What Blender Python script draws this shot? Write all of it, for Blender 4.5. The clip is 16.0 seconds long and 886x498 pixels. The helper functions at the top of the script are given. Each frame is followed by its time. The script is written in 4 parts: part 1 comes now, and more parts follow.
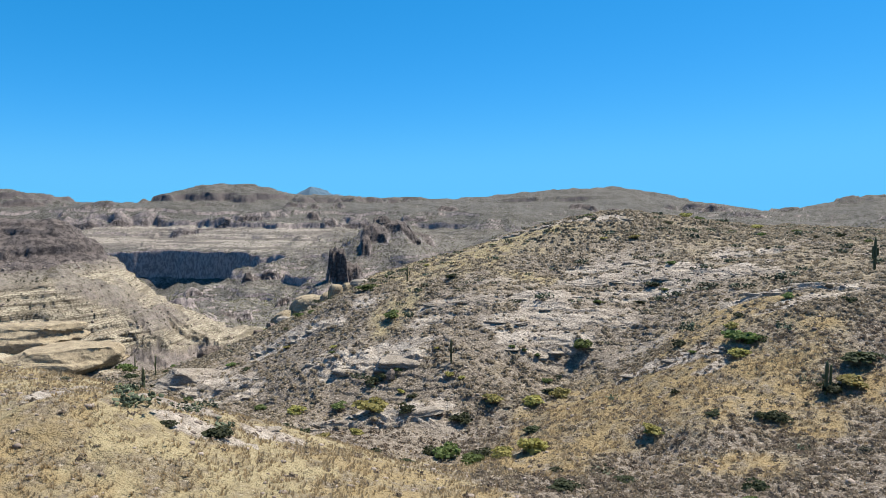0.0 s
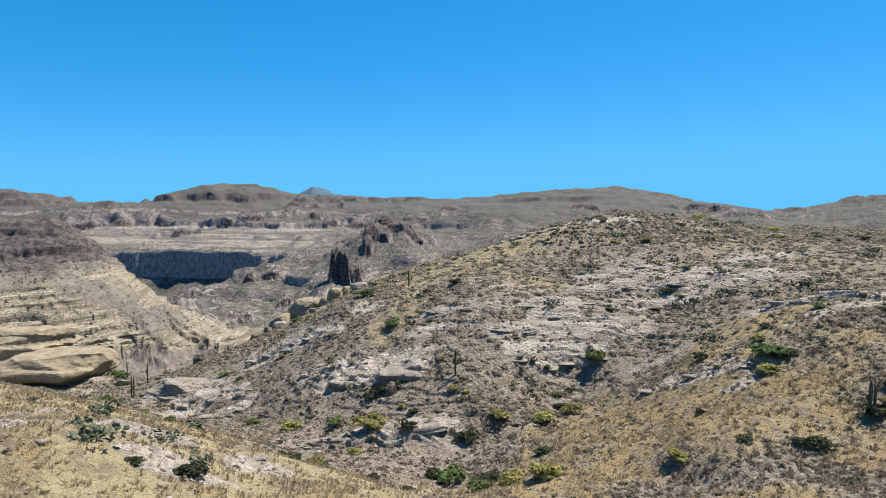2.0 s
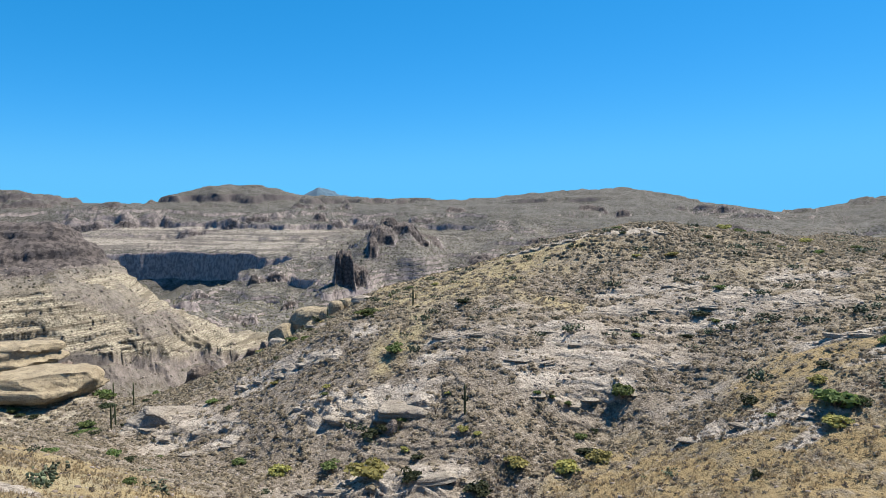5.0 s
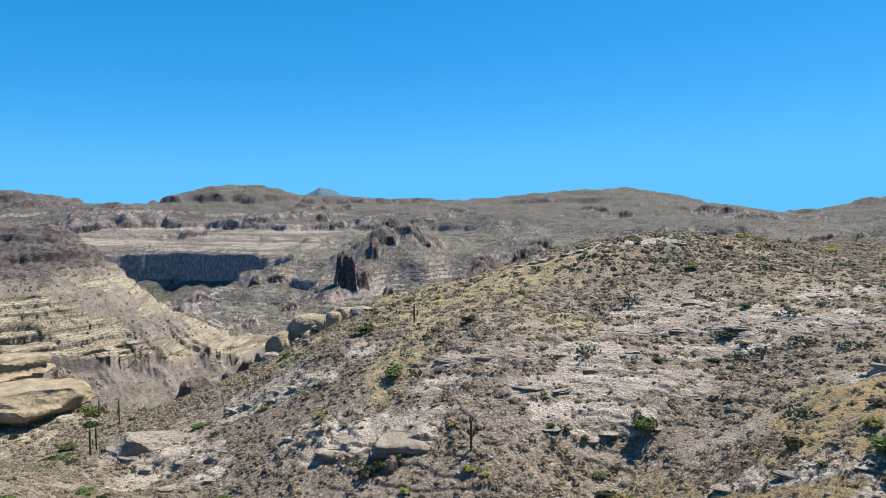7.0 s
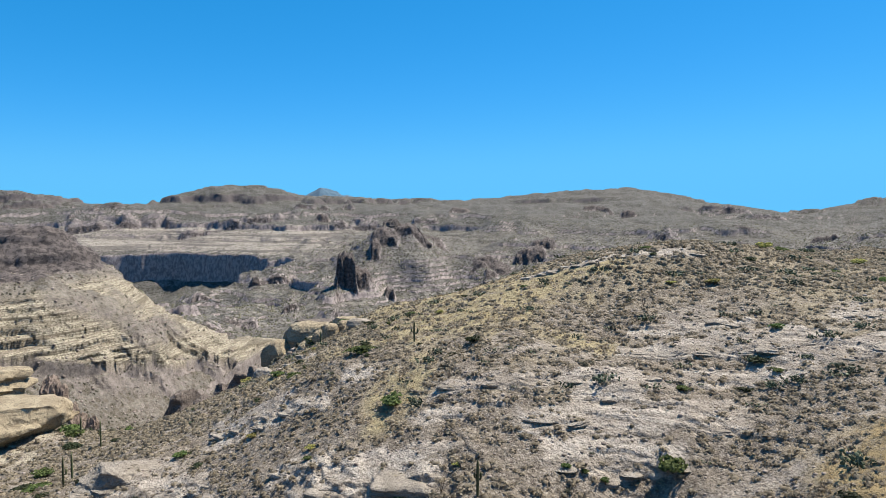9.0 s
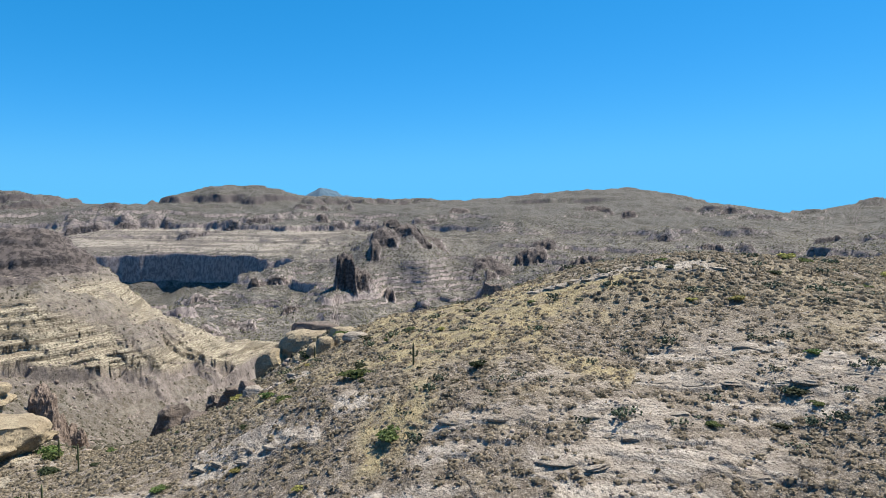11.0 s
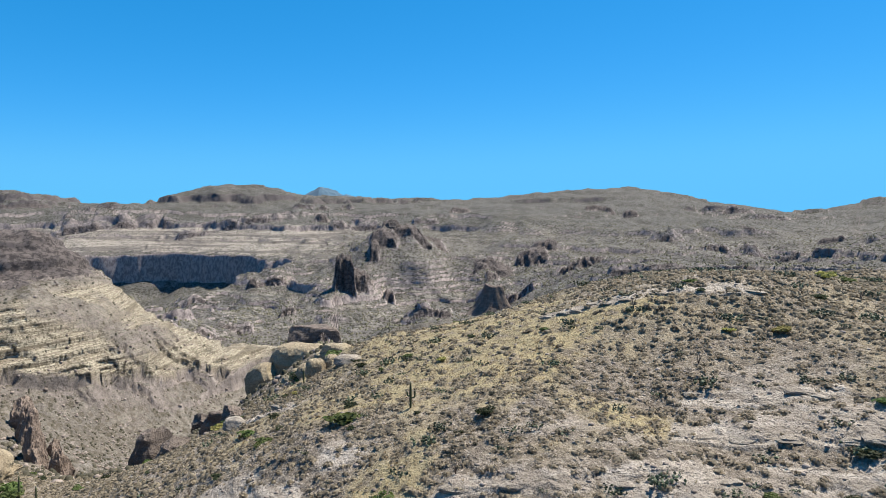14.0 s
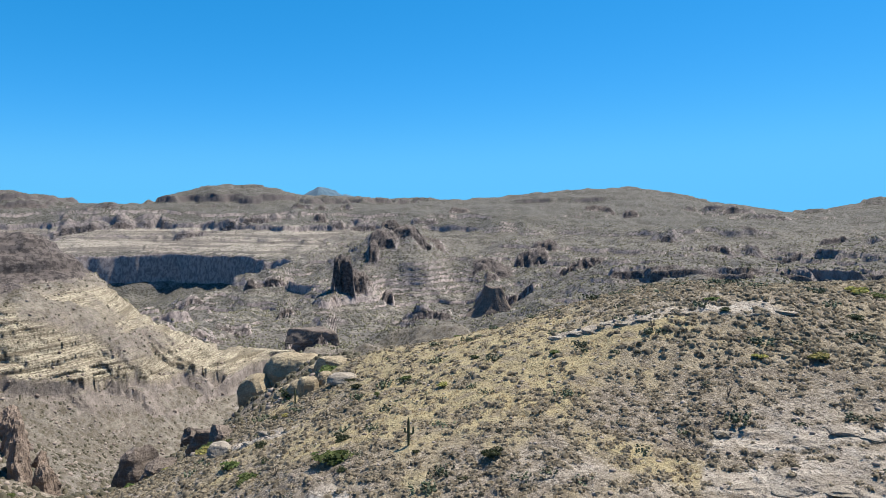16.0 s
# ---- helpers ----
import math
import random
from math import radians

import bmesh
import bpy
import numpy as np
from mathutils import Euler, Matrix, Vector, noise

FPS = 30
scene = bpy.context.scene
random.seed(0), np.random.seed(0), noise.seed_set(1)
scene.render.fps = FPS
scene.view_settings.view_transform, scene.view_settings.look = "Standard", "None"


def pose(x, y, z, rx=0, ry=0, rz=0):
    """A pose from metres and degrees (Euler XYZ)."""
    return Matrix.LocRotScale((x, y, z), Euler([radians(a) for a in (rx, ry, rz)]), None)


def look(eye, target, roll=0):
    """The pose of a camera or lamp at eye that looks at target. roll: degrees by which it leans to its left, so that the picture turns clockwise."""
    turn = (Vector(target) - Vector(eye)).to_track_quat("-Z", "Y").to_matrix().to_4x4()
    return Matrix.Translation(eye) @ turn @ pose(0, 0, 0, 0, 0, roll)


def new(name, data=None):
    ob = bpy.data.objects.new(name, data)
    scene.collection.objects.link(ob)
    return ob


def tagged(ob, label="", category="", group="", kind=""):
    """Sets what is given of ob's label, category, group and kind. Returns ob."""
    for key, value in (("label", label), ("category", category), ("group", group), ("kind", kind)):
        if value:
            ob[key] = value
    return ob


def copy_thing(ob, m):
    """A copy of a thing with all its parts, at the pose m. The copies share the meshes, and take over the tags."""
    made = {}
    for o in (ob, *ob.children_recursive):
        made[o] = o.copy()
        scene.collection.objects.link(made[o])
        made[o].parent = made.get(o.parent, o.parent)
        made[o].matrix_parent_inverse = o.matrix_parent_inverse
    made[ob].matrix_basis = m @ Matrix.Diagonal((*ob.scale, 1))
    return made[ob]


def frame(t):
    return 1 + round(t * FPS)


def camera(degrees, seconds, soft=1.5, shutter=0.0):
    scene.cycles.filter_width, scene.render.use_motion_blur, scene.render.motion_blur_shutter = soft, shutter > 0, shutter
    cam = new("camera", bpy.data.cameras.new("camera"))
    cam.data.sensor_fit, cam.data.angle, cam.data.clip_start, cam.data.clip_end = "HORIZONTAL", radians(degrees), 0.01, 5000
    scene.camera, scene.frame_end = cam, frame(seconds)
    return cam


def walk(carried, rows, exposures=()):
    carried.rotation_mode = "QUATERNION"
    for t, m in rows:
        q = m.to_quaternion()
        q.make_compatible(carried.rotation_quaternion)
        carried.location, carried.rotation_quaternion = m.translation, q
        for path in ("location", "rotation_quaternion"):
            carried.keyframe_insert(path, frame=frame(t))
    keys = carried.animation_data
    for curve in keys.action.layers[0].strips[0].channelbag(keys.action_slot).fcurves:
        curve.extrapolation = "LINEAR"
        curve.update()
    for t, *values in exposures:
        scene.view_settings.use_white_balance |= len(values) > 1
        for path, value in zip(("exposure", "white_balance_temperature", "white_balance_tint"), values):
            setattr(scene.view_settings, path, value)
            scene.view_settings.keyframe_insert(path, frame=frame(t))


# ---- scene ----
LENS = 66.95
PATH = [
    (0.0, pose(0.00, 0.00, 60.00, 86.348, 0, 0.000)),
    (0.5, pose(-0.08, 2.23, 59.93, 86.311, 0, 0.030)),
    (1.0, pose(-0.15, 4.54, 59.97, 86.292, 0, 0.073)),
    (1.5, pose(-0.25, 6.98, 60.18, 86.299, 0, 0.114)),
    (2.0, pose(-0.34, 9.56, 60.50, 86.333, 0, 0.188)),
    (2.5, pose(-0.41, 12.22, 60.89, 86.355, 0, 0.275)),
    (3.0, pose(-0.47, 14.92, 61.32, 86.388, 0, 0.368)),
    (3.5, pose(-0.54, 17.66, 61.82, 86.378, 0, 0.441)),
    (4.0, pose(-0.64, 20.48, 62.39, 86.382, 0, 0.528)),
    (6.5, pose(-1.21, 35.78, 65.62, 86.362, 0, 0.802)),
    (7.0, pose(-1.33, 39.01, 66.25, 86.358, 0, 0.847)),
    (7.5, pose(-1.45, 42.25, 66.86, 86.371, 0, 0.876)),
    (8.0, pose(-1.58, 45.51, 67.47, 86.364, 0, 0.897)),
    (8.5, pose(-1.71, 48.78, 68.08, 86.351, 0, 0.922)),
    (9.0, pose(-1.84, 52.05, 68.68, 86.334, 0, 0.929)),
    (11.5, pose(-2.53, 68.52, 71.91, 86.291, 0, 0.944)),
    (12.0, pose(-2.62, 71.89, 72.56, 86.259, 0, 0.958)),
    (12.5, pose(-2.70, 75.25, 73.18, 86.232, 0, 0.953)),
    (13.0, pose(-2.79, 78.61, 73.79, 86.214, 0, 0.952)),
    (13.5, pose(-2.92, 81.96, 74.39, 86.211, 0, 0.950)),
    (14.0, pose(-3.06, 85.28, 75.01, 86.202, 0, 0.938)),
    (14.5, pose(-3.21, 88.58, 75.64, 86.189, 0, 0.916)),
    (15.0, pose(-3.37, 91.86, 76.30, 86.184, 0, 0.916)),
    (15.5, pose(-3.52, 95.12, 76.96, 86.166, 0, 0.895)),
    (16.0, pose(-3.67, 98.37, 77.63, 86.156, 0, 0.873)),
]
cam = camera(LENS, 16.0, 0.5)
walk(cam, PATH)

import functools

# ---------------------------------------------------------------- daylight
SUN_ELEVATION, SUN_TURN = 61.0, 58.0      # degrees above the horizon, degrees to the right of +y
world = bpy.data.worlds.new("desert_sky")
scene.world = world
world.use_nodes = True
wn, wl = world.node_tree.nodes, world.node_tree.links
wn.clear()
sky = wn.new("ShaderNodeTexSky")
sky.sky_type = "NISHITA"
sky.sun_disc = False
sky.sun_elevation = radians(SUN_ELEVATION)
sky.sun_rotation = radians(SUN_TURN)
sky.altitude = 1500.0
sky.air_density = 0.8
sky.dust_density = 0.0
sky.ozone_density = 3.6
sky_out = wn.new("ShaderNodeBackground")
sky_out.inputs["Strength"].default_value = 0.0530
world_out = wn.new("ShaderNodeOutputWorld")
# a deep, clear desert blue: each colour of the sky lifted and levelled
split, merge = wn.new("ShaderNodeSeparateColor"), wn.new("ShaderNodeCombineColor")
wl.new(sky.outputs[0], split.inputs[0])
for k, (most, power, gain) in enumerate(((3.2, 1.7, 0.142), (5.6, 0.63, 1.5), (6.6, 0.6, 2.60))):
    chain = split.outputs[k]
    for how, value in (("SMOOTH_MIN", most), ("POWER", power), ("MULTIPLY", gain)):
        step = wn.new("ShaderNodeMath")
        step.operation = how
        step.inputs[1].default_value = value
        step.inputs[2].default_value = 2.0
        wl.new(chain, step.inputs[0])
        chain = step.outputs[0]
    wl.new(chain, merge.inputs[k])
wl.new(merge.outputs[0], sky_out.inputs[0])
wl.new(sky_out.outputs[0], world_out.inputs[0])

sun_data = bpy.data.lights.new("sun", "SUN")
sun_data.energy = 4.2
sun_data.angle = radians(0.53)
sun_data.color = (1.0, 0.918, 0.775)
sun = new("sun", sun_data)
sun_way = Vector((math.sin(radians(SUN_TURN)) * math.cos(radians(SUN_ELEVATION)),
                  math.cos(radians(SUN_TURN)) * math.cos(radians(SUN_ELEVATION)),
                  math.sin(radians(SUN_ELEVATION))))
sun.matrix_world = look(sun_way * 300, (0, 0, 0))
scene.view_settings.exposure = 1.24


# ---------------------------------------------------------------- noise in numpy
def lattice(ix, iy, iz, seed):
    h = (ix * 374761393 + iy * 668265263 + iz * 2147483647 + seed * 1274126177) & 0xFFFFFFFF
    h = ((h ^ (h >> 13)) * 1274126177) & 0xFFFFFFFF
    h = ((h ^ (h >> 16)) * 2246822519) & 0xFFFFFFFF
    return ((h ^ (h >> 15)) & 0xFFFF).astype(np.float64) / 32767.5 - 1.0


def flat_noise(x, y, seed=0):
    """Smooth value noise over the plane, -1 to 1."""
    fx, fy = np.floor(x), np.floor(y)
    ix, iy = fx.astype(np.int64), fy.astype(np.int64)
    u, v = x - fx, y - fy
    u, v = u * u * u * (u * (u * 6 - 15) + 10), v * v * v * (v * (v * 6 - 15) + 10)
    a, b = lattice(ix, iy, 0, seed), lattice(ix + 1, iy, 0, seed)
    c, d = lattice(ix, iy + 1, 0, seed), lattice(ix + 1, iy + 1, 0, seed)
    return (a * (1 - u) + b * u) * (1 - v) + (c * (1 - u) + d * u) * v


def solid_noise(p, seed=0):
    """Smooth value noise in space, -1 to 1, for an array of points."""
    f = np.floor(p)
    i = f.astype(np.int64)
    w = p - f
    w = w * w * (3 - 2 * w)
    total = 0.0
    for dx in (0, 1):
        for dy in (0, 1):
            for dz in (0, 1):
                k = (w[:, 0] if dx else 1 - w[:, 0]) * (w[:, 1] if dy else 1 - w[:, 1]) * (w[:, 2] if dz else 1 - w[:, 2])
                total = total + k * lattice(i[:, 0] + dx, i[:, 1] + dy, i[:, 2] + dz, seed)
    return total


def fractal(x, y, octaves, seed=0, gain=0.5):
    total, size = 0.0, 1.0
    for k in range(octaves):
        total = total + size * flat_noise(x * 2 ** k + 17.3 * k, y * 2 ** k - 9.1 * k, seed + k)
        size *= gain
    return total


def ramp(v, lo, hi):
    k = np.clip((v - lo) / (hi - lo), 0, 1)
    return k * k * (3 - 2 * k)


# ---------------------------------------------------------------- the lie of the land: ridges, washes and rims (x, y, height)
GRASS_KNOLL = [(-10, 20, 37.5), (-39, 72, 39.6), (-26, 74, 33.9), (-19, 90, 27.6), (-28, 97, 28.7), (-12, 104, 21.5), (-36, 105, 25.7),
               (-57, 113, 30.7), (-64, 129, 24.9), (-82, 168, 14.1), (-79, 118, 32.8), (-110, 130, 29.9), (-20, 108, 21.9), (40, 30, 38.9)]
WASH = [(2, 112, 14.9), (4, 134, 14.1), (-10, 138, 15.2), (-25, 146, 10.7), (-47, 163, 8.3), (-70, 182, 4), (-103, 213, -2),
        (-130, 278, -13), (-160, 340, -36), (-190, 420, -70), (-225, 540, -115), (-275, 640, -152), (-325, 692, -160), (-318, 735, -166), (-302, 800, -172),
        (-280, 880, -174), (-235, 960, -177)]
RIGHT_SPUR = [(16, 126, 16.9), (30, 123, 23.1), (40, 125, 27.5), (39, 99, 28.9), (52, 109, 30.5), (47, 93, 27.5), (31, 98, 22.5),
              (21, 104, 21.4), (56, 121, 35.2), (68, 123, 39.7), (66, 161, 38), (48, 134, 32.3), (27, 154, 19.3), (49, 153, 30),
              (57, 143, 36.2), (84, 146, 43.9), (60, 104, 31.0), (110, 130, 48)]
MAIN_HILL = [(19, 159, 26.2), (33, 158, 26.6), (2, 154, 24.1), (-5, 160, 22.2), (-14, 183, 29.2), (-24, 170, 22), (1, 182, 33.4),
             (33, 181, 36.8), (52, 175, 33.6), (49, 188, 38.8), (62, 187, 41.0), (34, 198, 38.2), (12, 207, 40.2), (-11, 211, 35.6),
             (-29, 207, 32.3), (36, 225, 47.2), (85, 195, 46.5), (79, 214, 51.2), (117, 198, 50.4), (40, 236, 52.6), (23, 242, 46.8)]
HILL_TOP = [(9, 248, 43.2), (57, 229, 50.7), (65, 245, 58.4), (86, 236, 52.5), (105, 227, 49.7), (22, 272, 44.9), (-4, 286, 39.3),
            (1, 298, 36.3), (33, 298, 48.4), (79, 333, 51.2), (108, 356, 43.5), (122, 390, 42.2), (183, 388, 42), (160, 300, 49.3)]
PILE_FOOT = [(-82, 425, -4), (-101, 436, -22), (-62, 445, -3), (-118, 400, -31)]
RIB = [(-281, 506, -68), (-242, 452, -64), (-204, 399, -57), (-188, 391, -55), (-230, 520, -104), (-175, 430, -82)]
HILL_FOOT = [(-45, 195, 19.1), (-47, 171, 11.6), (-72, 193, 10), (-59, 206, 12), (-57, 222, 18), (-42, 229, 24), (-55, 256, 18),
             (-42, 307, 21.4), (-31, 328, 29), (-25, 338, 20.3), (-105, 332, -18.5), (-73, 393, 3.4), (-98, 418, -12.1), (-40, 460, -40),
             (60, 520, -50), (200, 560, -40), (-120, 560, -110), (60, 800, -120), (400, 800, -70)]
LEFT_BENCH = [(-141, 250, -8), (-153, 244, -7), (-135, 264, -3), (-190, 300, 2), (-240, 340, 0), (-260, 490, -78), (-330, 520, -55)]
CLIFF_FOOT = [(-425, 690, -90), (-392, 738, -102), (-368, 788, -110), (-300, 880, -148), (-262, 985, -158)]
LIP = [(-377, 768, -104), (-351, 833, -101), (-345, 898, -113), (-290, 953, -127), (-262, 1010, -136), (-326, 1085, -131), (-285, 1100, -143), (-240, 1050, -139), (-380, 1075, -119), (-300, 1180, -185)]
LEFT_CLIFF = [(-448, 728, -44), (-418, 768, -43), (-402, 808, -56), (-390, 892, -76), (-322, 1012, -114), (-425, 1058, -104), (-462, 776, -10), (-480, 805, -3),
              (-522, 1050, -34), (-515, 1122, -90), (-464, 1224, -159), (-800, 1000, 40)]
DOME_ROCK = [(-555, 890, 43), (-514, 905, 41), (-487, 920, 21), (-610, 940, 45), (-468, 927, -11), (-495, 862, -8), (-530, 852, -4), (-470, 838, -18), (-580, 835, -4), (-448, 880, -25), (-407, 885, -45)]
FAR_RIM = [ (-2413, 3198, 108.8), (-2100, 3198, 131.3), (-1652, 3098, 86.2), (-1450, 3098, 44.8), (-1442, 3498, 98.6), (-1249, 3598, 185.3), (-954, 3598, 144.7), (-758, 3798, 109.2), (-503, 3998, 92), (-76, 3998, 95.5), (214, 3898, 95.6), (417, 3998, 131.2), (664, 4098, 155.3), (1055, 4178, 165.9), (1321, 4148, 148.8), (1421, 4048, 80.4), (1732, 3998, 92.8), (1811, 3698, 14), (2023, 3698, 44), (2127, 3398, 99.4), (2419, 3298, 119.4) ]
SHELF = [ (-1998, 3048, -18.2), (-1749, 3048, -11.6), (-1376, 3048, -7.9), (-1003, 3048, 0.8), (-615, 3098, 11.5), (-375, 2998, -17.1), (-1399, 2848, -79.4), (-1051, 2848, -81.8), (-723, 2748, -87.2) ]
DARK_CLIFF = [ (-1513, 2648, -147.1), (-1087, 2658, -124.8), (-763, 2658, -103), (-1442, 2528, -258.7), (-1309, 2548, -249.7), (-1040, 2548, -219), (-808, 2598, -194), (-614, 2498, -163) ]
CANYON = [ (-934, 2098, -257), (-537, 1598, -214), (-522, 1798, -236), (-615, 2048, -187), (-364, 1798, -171), (-276, 1698, -163), (-336, 1498, -163), (-231, 1128, -140), (-140, 1098, -123), (-98, 1198, -134), (-107, 1598, -167), (61, 1698, -220), (183, 1598, -155), (280, 1798, -128) ]
MID = [ (-76, 2148, -20), (-7, 2198, -62), (227, 2898, 31.7), (101, 2698, -6.7), (447, 2798, -11.8), (127, 2098, -106), (279, 2098, -55), (465, 2098, -80), (633, 1998, -48), (731, 1848, -24), (599, 2498, -40.3), (978, 2698, -8.8), (1307, 2698, -12.9), (1173, 2098, -21), (1610, 2598, -9.3), (322, 1398, -52), (521, 1348, -49), (731, 1348, -49), (854, 1298, -44) ]
RIDGE = [(-190, 2060, 16), (-214, 1990, -40), (-240, 1900, -72), (-228, 1800, -112), (-255, 1720, -130)]
BEHIND = [(-1640, 3500, 65.5), (2000, 4100, -7.9), (-2413, 4300, 23.4), (-1450, 4300, 9.2), (-500, 4700, 28.4), (500, 4700, 27.3), (1700, 4600, -1.1), (2500, 4300, 0.9)]

PLAN = np.array(GRASS_KNOLL + WASH + RIGHT_SPUR + MAIN_HILL + HILL_TOP + PILE_FOOT + RIB + HILL_FOOT + LEFT_BENCH + CLIFF_FOOT + LIP + LEFT_CLIFF + DOME_ROCK
                + FAR_RIM + SHELF + DARK_CLIFF + CANYON + MID + RIDGE + BEHIND, float)
EYE_LEVEL = 60.0


def unrolled(x, y):
    """Bearing and log of distance from the start: near and far ground at one scale."""
    r = np.hypot(x, y) + 1e-6
    return np.arctan2(x, y), np.log(r), r


def soft_distance(u, v, a, b):
    return np.sqrt((u[:, None] - a) ** 2 + (v[:, None] - b) ** 2 + 0.03 ** 2)


PLAN_U, PLAN_V, PLAN_R = unrolled(PLAN[:, 0], PLAN[:, 1])
_n = len(PLAN)
_k = np.zeros((_n + 3, _n + 3))
_k[:_n, :_n] = soft_distance(PLAN_U, PLAN_V, PLAN_U, PLAN_V) - 0.010 * np.eye(_n)
_k[:_n, _n], _k[:_n, _n + 1], _k[:_n, _n + 2] = 1, PLAN_U, PLAN_V
_k[_n:, :_n] = _k[:_n, _n:].T
PLAN_W = np.linalg.solve(_k, np.r_[(PLAN[:, 2] - EYE_LEVEL) / PLAN_R, 0, 0, 0])

# cliff-forming beds: foot and top of each, over the canyon and on the far mesas
CANYON_BEDS = [(-205, -186), (-160, -136), (-104, -84), (-64, -46), (-36, -10)]
MESA_BEDS = [(-228, -122), (-74, -66), (-30, -6), (24, 36), (82, 114)]


def bedding(beds):
    before, after = [-400.0], [-400.0]
    for foot, top in beds:
        mid, half = (foot + top) / 2, 0.08 * (top - foot)
        before += [mid - half, mid + half]
        after += [foot, top]
    return before + [400.0], after + [400.0]


def strata(seed, thin, thick, hard, run=0.07):
    """Beds of uneven thickness from -320 to 220 m: a slope, then a riser that takes the part hard of each bed's height."""
    rng = np.random.default_rng(seed)
    z, before, after = -320.0, [-320.0], [-320.0]
    while z < 220:
        bed, face = rng.uniform(thin, thick), hard * rng.uniform(0.4, 1.4)
        before += [z + bed * (1 - run), z + bed]
        after += [z + bed * (1 - face), z + bed]
        z += bed
    return before, after


CANYON_BEDDING, MESA_BEDDING = bedding(CANYON_BEDS), bedding(MESA_BEDS)
MESA_STRATA, CANYON_STRATA, CREAM_STRATA = strata(5, 9, 24, 0.42), strata(6, 8, 20, 0.5), strata(7, 4.5, 13, 0.62)


def steps(z, period, sharp):
    """Ledges: treads and risers every period metres."""
    q = z / period
    f = q - np.floor(q)
    return (np.floor(q) + ramp(f, 0.5 - 0.5 * sharp, 0.5 + 0.5 * sharp)) * period


def bed_tilt(x, y):
    """How the beds rise and fall, and how ragged their edges are."""
    return 8 * flat_noise(x / 500, y / 500, 90) + 3 * flat_noise(x / 110, y / 110, 91) + (2.6 - 1.9 * ramp(np.hypot(x, y), 2300, 2800)) * fractal(x / 24, y / 24, 3, 92, 0.6) + 7 * ramp(np.hypot(x, y), 2250, 2550) * fractal(x / 75, y / 75, 2, 93)


def overhang(z, beds):
    """How far a bed stands out at a height: its riser leans out from a cut-back foot."""
    return np.interp(z, beds[1], np.r_[0.0, np.tile([-1.0, 1.0], len(beds[1]) // 2)])


# stone ledges of the near hills: x, y, half length, depth of the tread, rise, turn
HILL_LEDGES = [(52, 187, 21, 8, 1.5, -14), (27, 180, 8, 4, 0.9, 2), (27, 175, 7, 4, 0.8, -3), (28, 167, 19, 7, 1.0, -6), (26, 160, 13, 5, 0.9, -4),
               (77, 173, 10, 6, 0.9, -30), (5, 181, 11, 4, 1.0, -6), (44, 243, 24, 5, 0.9, -16), (50, 199, 14, 5, 0.9, -10), (22, 249, 4, 4, 1.2, -20)]
SPUR_LEDGES = [(73, 142, 14, 5, 1.5, -32), (46, 127, 13, 4, 0.8, -38), (88, 190, 13, 6, 0.9, -12)]
FOOT_LEDGES = [(-37, 195, 10, 5, 1.2, -25), (-52, 205, 14, 6, 1.4, -30), (-75, 191, 9, 7, 2.0, 10), (-54, 174, 8, 5, 1.4, 5), (-16, 163.5, 12, 6, 1.9, -10),
               (-14, 140, 16, 7, 2.6, -8), (-26, 170, 12, 5, 1.5, -14), (-62, 186, 12, 6, 1.5, -10), (-55, 260, 13, 6, 1.6, -38), (-97, 344, 12, 7, 2.2, -38)]
LEDGES = HILL_LEDGES + SPUR_LEDGES + FOOT_LEDGES


def shelves(x, y):
    """How far the stone ledges lift the ground, and where their bare stone shows."""
    rise, bare = np.zeros(len(x)), np.zeros(len(x))
    for px, py, half, deep, tall, turn in LEDGES:
        k = np.nonzero((np.abs(x - px) < half + 12) & (np.abs(y - py) < half + 12))[0]
        if not len(k):
            continue
        xk, yk = x[k], y[k]
        c, sn = math.cos(radians(turn)), math.sin(radians(turn))
        u, v = (xk - px) * c + (yk - py) * sn, -(xk - px) * sn + (yk - py) * c
        v = v + 1.1 * fractal(xk / 5.5, yk / 5.5, 3, 610, 0.6) + 0.05 * u * u / half
        along = 1 - ramp(np.abs(u) / half + 0.3 * flat_noise(xk / 6, yk / 6, 612), 0.6, 1.05)
        broken = 0.6 + 0.5 * flat_noise(xk / 4 + 9, yk / 7, 613)
        up = 0.75 * tall * along * broken * ramp(v, -0.22, 0.22) * (1 - ramp(v, 0.4, deep + 3))
        up = up + 0.4 * tall * along * ramp(v, -1.7, -1.3) * (1 - ramp(v, -1.3, 1.0))
        rise[k] = np.maximum(rise[k], up)
        show = ramp(along, 0.1, 0.5) * ramp(v, -1.9, -1.2) * (1 - ramp(v + 2.5 * flat_noise(xk / 3, yk / 3, 614), 0.6 * deep, deep))
        bare[k] = np.maximum(bare[k], show)
    return rise, bare


def cream_zone(x, y, r, h, edge):
    """The cream tuff wall west of the ravine: between its lip and the talus that lies on it."""
    zone = ramp(-x - 215 + 20 * edge, 0, 30) * ramp(r + 40 * edge, 640, 700) * (1 - ramp(r, 1200, 1350))
    top = np.clip(-24 - 0.8 * (x + 445), -95, -25) + 10 * edge
    lip = np.clip(-104 - 0.42 * (x + 378), -140, -72) + 1.5 * edge
    return zone * ramp(h - lip, -2, 2) * (1 - ramp(h - top, -7, 7))


